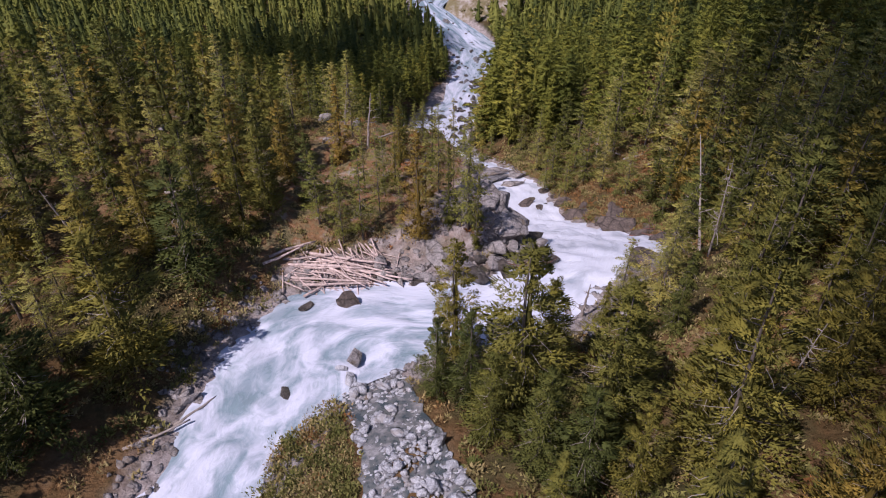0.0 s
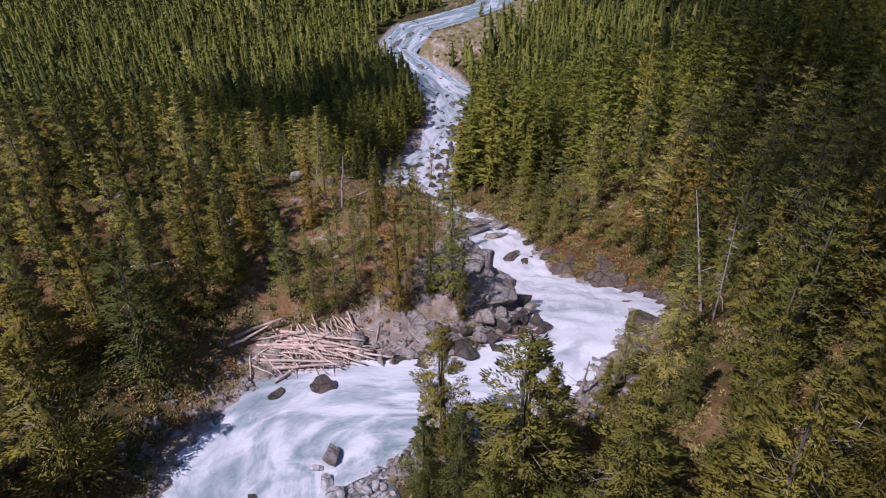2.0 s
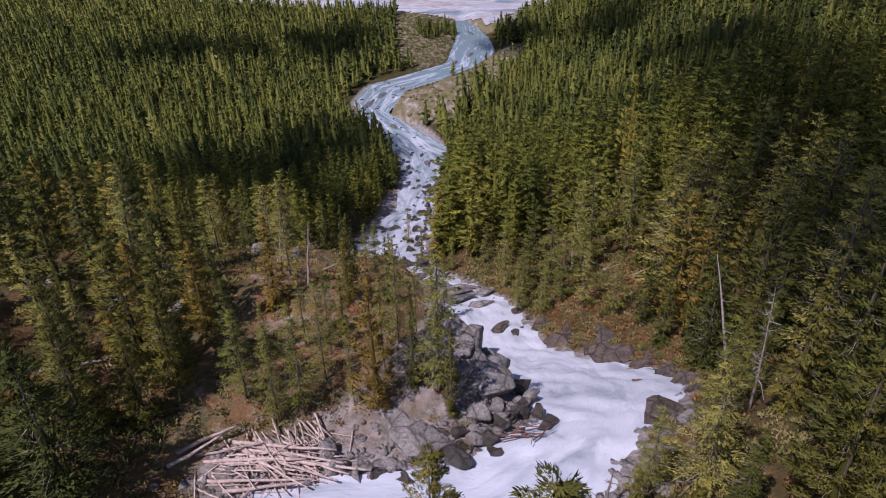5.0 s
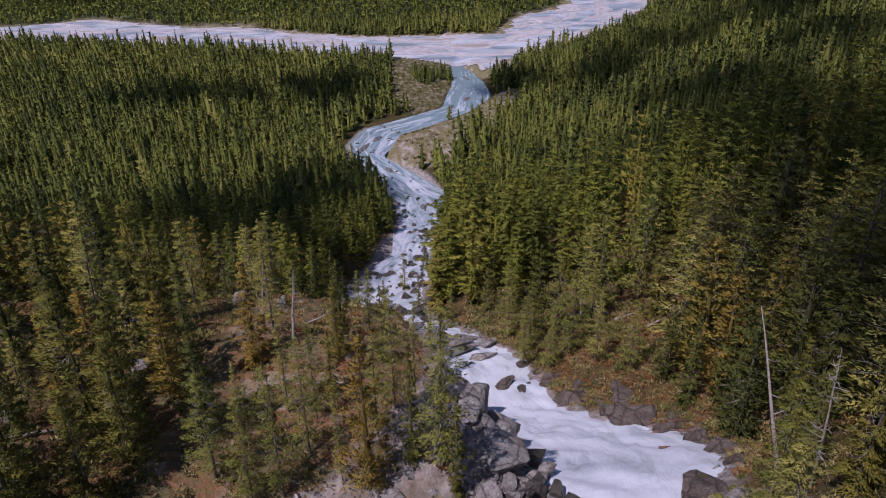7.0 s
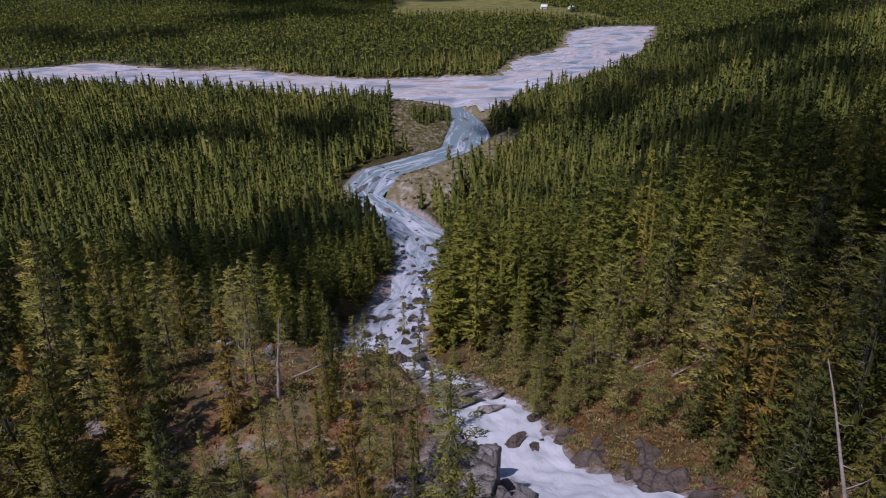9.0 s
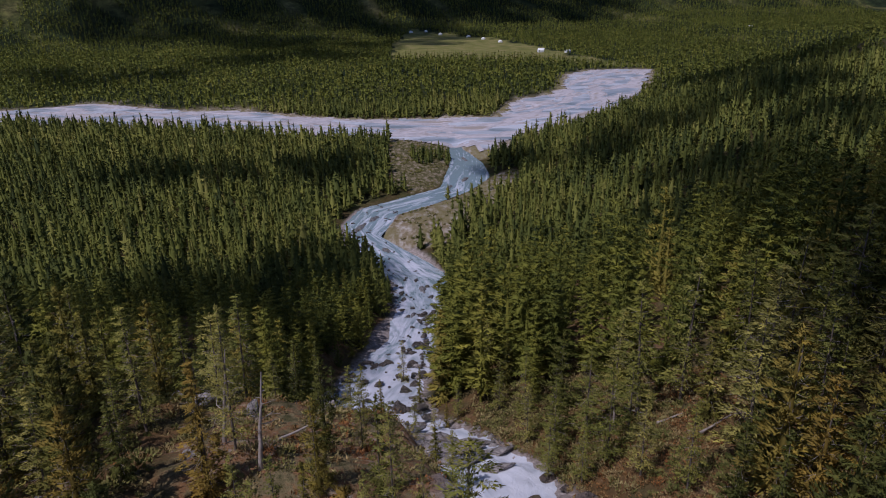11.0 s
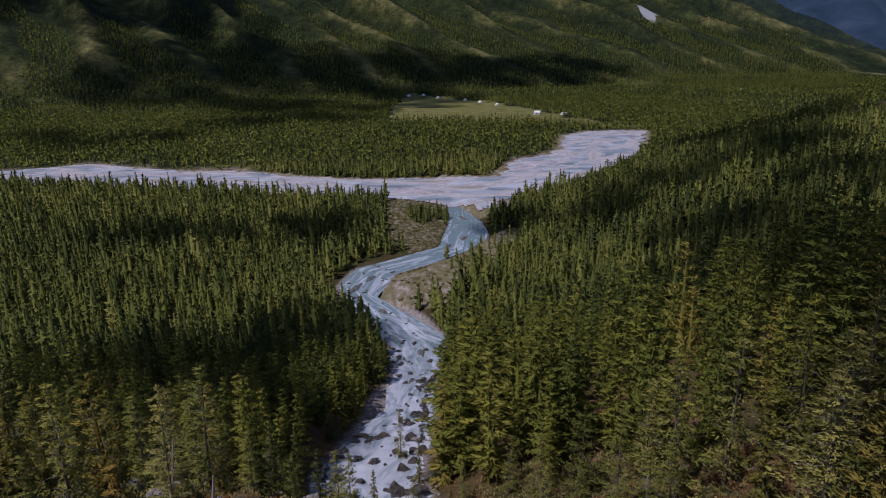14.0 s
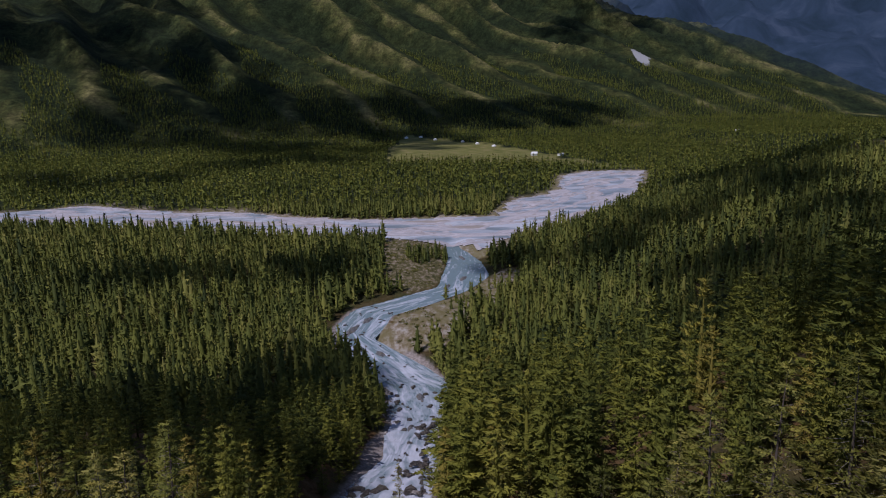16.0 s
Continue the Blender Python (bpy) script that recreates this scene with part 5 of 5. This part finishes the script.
def dead_tree(x, y, height, lean, towards, limbs, seed, thick=0.2, label="bare grey dead trunk with broken limbs"):
    r = np.random.RandomState(seed)
    root = tagged(new("dead_tree"), label, "dead tree", "dead trees of the slope")
    root.matrix_basis = pose(x, y, float(ground_height(x, y)[0]) - 0.2)
    f = np.linspace(0, 1, 8)
    off = math.tan(radians(lean)) * height * f ** 1.1
    a = radians(towards)
    p = np.stack([off * math.cos(a) + np.cumsum(r.normal(size=8)) * 0.04, off * math.sin(a) + np.cumsum(r.normal(size=8)) * 0.04, f * height], 1)
    part("trunk", mesh_of("trunk", *tube(p, thick * (1.05 - f * 0.85), 7), m_dead, True), root)
    for _ in range(limbs):
        u = r.uniform(0.25, 0.97)
        at = np.array([np.interp(u, f, p[:, k]) for k in range(3)])
        b = r.uniform(0, 6.28)
        ln = r.uniform(0.6, 2.2) * (1.2 - u)
        e = at + np.array([math.cos(b), math.sin(b), r.uniform(-0.2, 0.5)]) * ln
        w = (at + e) / 2 + r.normal(size=3) * 0.12 * ln
        t2 = w + r.normal(size=3) * 0.45 * ln
        part("limb", mesh_of("limb", *joined([tube([at, w, e], [0.05, 0.035, 0.012], 4), tube([w, t2, (w + 3 * t2) / 4], [0.025, 0.008, 0.004], 4)]), m_dead, True), root)
    return root


DEAD = [(27.6, 57.5, 12.0, 20, 108, 3), (12.7, 45.2, 4.2, 5, 20, 8), (-9.3, 74.5, 7.5, 6, 20, 8), (-15.0, 64.0, 5.0, 12, 60, 6), (31.0, 36.0, 9.0, 24, 50, 22), (36.0, 41.0, 10.0, 18, 40, 18),
        (22.5, 30.0, 9.0, 10, 30, 20), (17.0, 26.0, 8.0, 8, 60, 18), (27.0, 104.5, 6.0, 4, 90, 8), (-13.0, 80.0, 8.0, 7, 30, 8), (26.0, 52.0, 11.0, 5, 80, 24), (-31.0, 47.0, 9.0, 12, 200, 8), (40.0, 66.0, 11.0, 6, 60, 12), (30.0, 27.0, 8.0, 14, 20, 20)]
for k, (x, y, h, ln, to, nb) in enumerate(DEAD):
    dead_tree(x, y, h, ln, to, nb, 600 + k, 0.1 if nb > 15 else 0.17)

# ---- undergrowth ----
def undergrowth_material():
    m, t, b = nodes_of("undergrowth")
    col = ramp(t, attr(t, "tint"), [(0.0, (0.1, 0.11, 0.03)), (0.35, (0.19, 0.178, 0.055)), (0.6, (0.33, 0.26, 0.12)), (0.8, (0.22, 0.12, 0.048)), (1.0, (0.28, 0.115, 0.04))])
    g = t.nodes.new("ShaderNodeNewGeometry")
    col = mix(t, 0.7, col, ramp(t, g.outputs["Random Per Island"], [(0, (0.65, 0.65, 0.65)), (1, (1.25, 1.25, 1.25))]), "MULTIPLY")
    t.links.new(col, b.inputs["Base Color"])
    b.inputs["Roughness"].default_value = 0.9
    b.inputs["Specular IOR Level"].default_value = 0.1
    return m


m_under = undergrowth_material()


def brush(name, x, y, per, radius, size, tint, label, seed):
    """Low bushes: a dome of sprays at each place."""
    r = np.random.RandomState(seed)
    z = ground_height(x, y)
    n = len(x)
    d = r.normal(size=(n, per, 3))
    d /= np.linalg.norm(d, axis=2)[..., None]
    d[..., 2] = np.abs(d[..., 2])
    rad = radius[:, None] * r.uniform(0.45, 1.0, (n, per))
    p = d * rad[..., None] * np.array([1, 1, 0.75]) + np.stack([x, y, z], 1)[:, None]
    o = d + r.normal(size=d.shape) * 0.4 + np.array([0, 0, 0.5])
    v, f = sprays(r, p.reshape(-1, 3), o.reshape(-1, 3), size * r.uniform(0.7, 1.5, n * per), 0.32)
    me = mesh_of(name, v, f, m_under)
    spread(me, "tint", np.repeat(np.clip(np.repeat(tint, per) + r.normal(size=n * per) * 0.05, 0, 1), 3))
    return tagged(new(name, me), label, "undergrowth", kind="stuff")


def land(count, x0, x1, y0, y1, seed, lo=0.6):
    r = np.random.RandomState(seed)
    x, y = r.uniform(x0, x1, count), r.uniform(y0, y1, count)
    d, _, _ = river_offset(x, y)
    k = (d > lo) & wedge(x, y, 28) & ~inside(CHANNEL, x, y) & ~(inside(ROCKY, x, y) & (waves(x, y, 72, 7) < 0.22))
    return x[k], y[k], r


bx, by, r = land(3800, -40, 48, 12, 125, 41)
k = ~(inside(OPEN, bx, by) & (waves(bx, by, 76, 8) < 0.35))
bx, by = bx[k], by[k]
patch = np.clip(0.45 + 0.4 * waves(bx, by, 51, 16) + r.normal(size=len(bx)) * 0.12, 0, 1)
brush("undergrowth", bx, by, 34, r.uniform(0.3, 0.85, len(bx)), 0.22, patch, "brown and olive undergrowth of dwarf shrubs and dry grass", 42)
qx, qy, r = land(900, 10, 44, 14, 56, 49, 0.8)
brush("undergrowth", qx, qy, 40, r.uniform(0.3, 0.9, len(qx)), 0.2, np.clip(0.55 + 0.35 * waves(qx, qy, 54, 8) + r.normal(size=len(qx)) * 0.12, 0, 1), "straw-coloured grass and rusty shrubs under the pines", 50)
HUMP = [(-12.3, 31.5), (-10, 35), (-8.3, 34.5), (-6.3, 29.5), (-5.4, 22), (-12.6, 24)]
hx2, hy2 = r.uniform(-14, -4, 760), r.uniform(21, 37, 760)
k = inside(HUMP, hx2 + r.normal(size=760) * 0.6, hy2 + r.normal(size=760) * 0.6)
brush("undergrowth", hx2[k], hy2[k], 64, 0.25 + 1.3 * r.uniform(size=k.sum()) ** 2, 0.19, np.clip(0.4 + 0.3 * waves(hx2[k], hy2[k], 52, 4) + r.normal(size=k.sum()) * 0.14, 0, 1), "olive and straw-coloured bushes on the stony spit", 43)
qx, qy, r = land(2300, 15, 42, 58, 112, 47, 0.8)
brush("undergrowth", qx, qy, 34, r.uniform(0.35, 1.0, len(qx)), 0.2, np.clip(r.normal(0.76, 0.1, len(qx)), 0, 1), "rust-brown dwarf shrubs on the slope above the falls", 48)
qx, qy, r = land(620, -14, 7, 54, 100, 57, 1.2)
brush("undergrowth", qx, qy, 36, r.uniform(0.35, 1.1, len(qx)), 0.2, np.clip(0.62 + 0.4 * waves(qx, qy, 53, 7) + r.normal(0.0, 0.1, len(qx)), 0.3, 1), "straw-coloured and rusty dwarf shrubs on the headland", 58)
qx, qy, r = land(520, -24, -8, 36, 60, 61, 0.8)
brush("undergrowth", qx, qy, 34, r.uniform(0.3, 0.8, len(qx)), 0.18, np.clip(r.normal(0.47, 0.1, len(qx)), 0, 1), "yellow-green grass tufts and low shrubs beside the log jam", 62)
qx, qy, r = land(500, 12, 34, 96, 132, 63, 1.0)
brush("undergrowth", qx, qy, 44, r.uniform(0.6, 1.4, len(qx)), 0.26, np.clip(r.normal(0.45, 0.16, len(qx)), 0, 1), "straw-coloured and olive bushes above the rapids", 64)
bx, by, r = land(1200, -30, 40, 12, 120, 44, 1.5)
k = ~(inside(OPEN, bx, by) & (waves(bx, by, 77, 8) < 0.45))
bx, by = bx[k], by[k]
brush("undergrowth", bx, by, 90, r.uniform(0.7, 1.4, len(bx)), 0.26, np.clip(r.normal(0.3, 0.2, len(bx)), 0, 1), "low olive-green willow and juniper bushes", 45)

# scrub on the gravel bars of the lower stream
gr = np.random.RandomState(81)
qx, qy = gr.uniform(-5, 80, 1500), gr.uniform(283, 505, 1500)
k = (inside(BAR_RIGHT, qx, qy) | inside(BAR_LEFT, qx, qy)) & (waves(qx, qy, 82, 26) > 0.0) & (river_offset(qx, qy)[0] > 1.0)
brush("undergrowth", qx[k], qy[k], 26, gr.uniform(0.5, 1.7, k.sum()), 0.5, np.clip(gr.normal(0.3, 0.14, k.sum()), 0, 1), "olive willow scrub and dry grass on the gravel bars", 83)

# ---- the braided valley ----
tr = np.random.RandomState(8)
tx, ty = tr.uniform(20, 43, 46), tr.uniform(424, 452, 46)
forest("thicket", tx, ty, tr.uniform(5, 10, 46), low_models, "dark clump of young conifers on the grassy flat", 14, m_valley)
tx, ty = tr.uniform(26, 62, 26), tr.uniform(318, 388, 26)
k = inside(BAR_RIGHT, tx, ty) & (tx > 0.42 * (ty - 290))
forest("thicket", tx[k], ty[k], tr.uniform(5, 9, k.sum()), low_models, "scattered young conifers on the gravel bar", 15, m_valley)

# ---- the camp on the meadow ----
def felt_material():
    m, t, b = nodes_of("white_felt")
    n = noise_tex(t, coords(t), 1.5, 4)
    t.links.new(ramp(t, n, [(0.3, (0.7, 0.69, 0.66)), (0.7, (0.82, 0.81, 0.79))]), b.inputs["Base Color"])
    b.inputs["Roughness"].default_value = 0.9
    return m


m_felt = felt_material()


def yurt():
    root = tagged(new("yurt"), "round white felt yurt with a low cone roof on the meadow", "yurt", "yurts of the camp")
    v, f = tube([(0, 0, -0.3), (0, 0, 2.2)], [4.2, 4.2], 16)
    part("wall", mesh_of("wall", v, f, m_felt, True), root)
    v, f = tube([(0, 0, 2.2), (0, 0, 3.4), (0, 0, 4.1), (0, 0, 4.3)], [4.4, 2.6, 0.9, 0.02], 16)
    part("roof", mesh_of("roof", v, f, m_felt, True), root)
    v, f = tube([(0, -4.1, 0.8), (0, -4.3, 0.8)], [0.9, 0.9], 4)
    part("door", mesh_of("door", v, f, m_bark), root)
    return root


CAMP = [(86, 1590), (119, 1600), (148, 1570), (203, 1530), (222, 1450), (240, 1360)]
first = None
for x, y in CAMP:
    m = pose(x, y, float(ground_height(x, y)[0]), 0, 0, x % 40)
    if first is None:
        first = yurt()
        first.matrix_basis = m
    else:
        copy_thing(first, m)


def cabin(x, y, turn):
    root = tagged(new("cabin"), "small white camp building with a pitched roof", "cabin", "buildings of the camp")
    root.matrix_basis = pose(x, y, float(ground_height(x, y)[0]), 0, 0, turn)
    bm = bmesh.new()
    bmesh.ops.create_cube(bm, size=1.0, matrix=Matrix.LocRotScale((0, 0, 1.3), None, (9, 5, 3.0)))
    me = bpy.data.meshes.new("walls")
    bm.to_mesh(me)
    bm.free()
    me.materials.append(m_felt)
    part("walls", me, root)
    v = np.array([(-5, -3, 2.7), (5, -3, 2.7), (5, 0, 4.4), (-5, 0, 4.4), (-5, 3, 2.7), (5, 3, 2.7), (-5, -3, 2.6), (5, -3, 2.6), (5, 0, 4.2), (-5, 0, 4.2), (-5, 3, 2.6), (5, 3, 2.6)], float)
    part("roof", mesh_of("roof", v, np.array([(0, 1, 2, 3), (3, 2, 5, 4), (6, 9, 8, 7), (9, 10, 11, 8), (0, 6, 7, 1), (4, 5, 11, 10)]), m_felt), root)
    return root


cabin(262, 1130, 10)
cabin(268, 1150, -20)
cabin(300, 1110, 30)
cabin(720, 1350, 15)


# ---- unseen broken cloud, added to shade parts of the land ----
def shade_cloud_material():
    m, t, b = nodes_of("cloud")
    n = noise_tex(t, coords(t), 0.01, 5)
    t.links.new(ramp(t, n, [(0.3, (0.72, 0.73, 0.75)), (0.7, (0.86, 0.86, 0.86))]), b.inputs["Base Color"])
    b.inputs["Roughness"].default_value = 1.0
    # see-through puffs: a part of the sun comes through, which softens the shade
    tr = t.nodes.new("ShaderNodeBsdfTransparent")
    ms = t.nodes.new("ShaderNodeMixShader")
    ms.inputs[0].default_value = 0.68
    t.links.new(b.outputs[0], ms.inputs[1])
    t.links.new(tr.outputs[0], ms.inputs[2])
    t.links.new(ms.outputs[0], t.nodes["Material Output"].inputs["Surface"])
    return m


m_shade_cloud = shade_cloud_material()


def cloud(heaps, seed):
    """A cumulus of heaped puffs with a flat base, set out of view to shade chosen land; heaps: that land and its width.
    """
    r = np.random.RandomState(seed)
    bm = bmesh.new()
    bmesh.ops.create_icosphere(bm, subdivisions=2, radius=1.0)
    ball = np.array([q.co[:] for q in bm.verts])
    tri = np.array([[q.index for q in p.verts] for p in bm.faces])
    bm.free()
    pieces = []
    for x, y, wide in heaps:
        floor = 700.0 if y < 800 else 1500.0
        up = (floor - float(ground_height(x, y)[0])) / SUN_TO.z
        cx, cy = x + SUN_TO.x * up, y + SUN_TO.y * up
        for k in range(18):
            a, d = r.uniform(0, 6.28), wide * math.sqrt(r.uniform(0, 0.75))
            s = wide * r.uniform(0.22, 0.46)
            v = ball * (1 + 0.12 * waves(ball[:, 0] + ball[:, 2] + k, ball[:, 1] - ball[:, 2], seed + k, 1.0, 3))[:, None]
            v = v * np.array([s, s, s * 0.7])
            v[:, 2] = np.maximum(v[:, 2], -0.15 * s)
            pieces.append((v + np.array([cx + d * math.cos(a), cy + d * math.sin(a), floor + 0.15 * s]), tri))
    me = mesh_of("cloud", *joined(pieces), m_shade_cloud, True)
    return tagged(new("cloud", me), "unseen heaped cumulus with a flat base, added to shade the land", "cloud", kind="structure")


# each row: the land picked to lie in one unseen cloud's shade
SHADE_CLOUDS = [
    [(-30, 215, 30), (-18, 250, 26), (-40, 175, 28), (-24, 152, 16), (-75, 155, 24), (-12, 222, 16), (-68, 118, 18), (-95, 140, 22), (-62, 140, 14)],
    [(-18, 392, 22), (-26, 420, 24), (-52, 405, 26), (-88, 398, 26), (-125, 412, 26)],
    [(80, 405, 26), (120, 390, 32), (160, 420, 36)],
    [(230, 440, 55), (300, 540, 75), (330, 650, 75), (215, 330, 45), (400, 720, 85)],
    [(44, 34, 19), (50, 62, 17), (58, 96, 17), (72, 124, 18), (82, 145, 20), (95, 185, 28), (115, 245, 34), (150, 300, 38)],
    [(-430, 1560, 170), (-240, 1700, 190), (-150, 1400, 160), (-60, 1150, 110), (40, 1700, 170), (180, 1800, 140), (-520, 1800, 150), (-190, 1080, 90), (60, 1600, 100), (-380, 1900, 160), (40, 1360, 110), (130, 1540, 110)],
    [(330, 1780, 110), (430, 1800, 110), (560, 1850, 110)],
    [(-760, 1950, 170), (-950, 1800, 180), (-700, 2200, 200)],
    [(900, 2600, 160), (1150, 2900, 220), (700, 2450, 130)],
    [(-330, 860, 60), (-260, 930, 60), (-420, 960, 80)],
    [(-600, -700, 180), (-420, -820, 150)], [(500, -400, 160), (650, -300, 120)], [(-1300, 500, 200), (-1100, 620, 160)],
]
for k, heaps in enumerate(SHADE_CLOUDS):
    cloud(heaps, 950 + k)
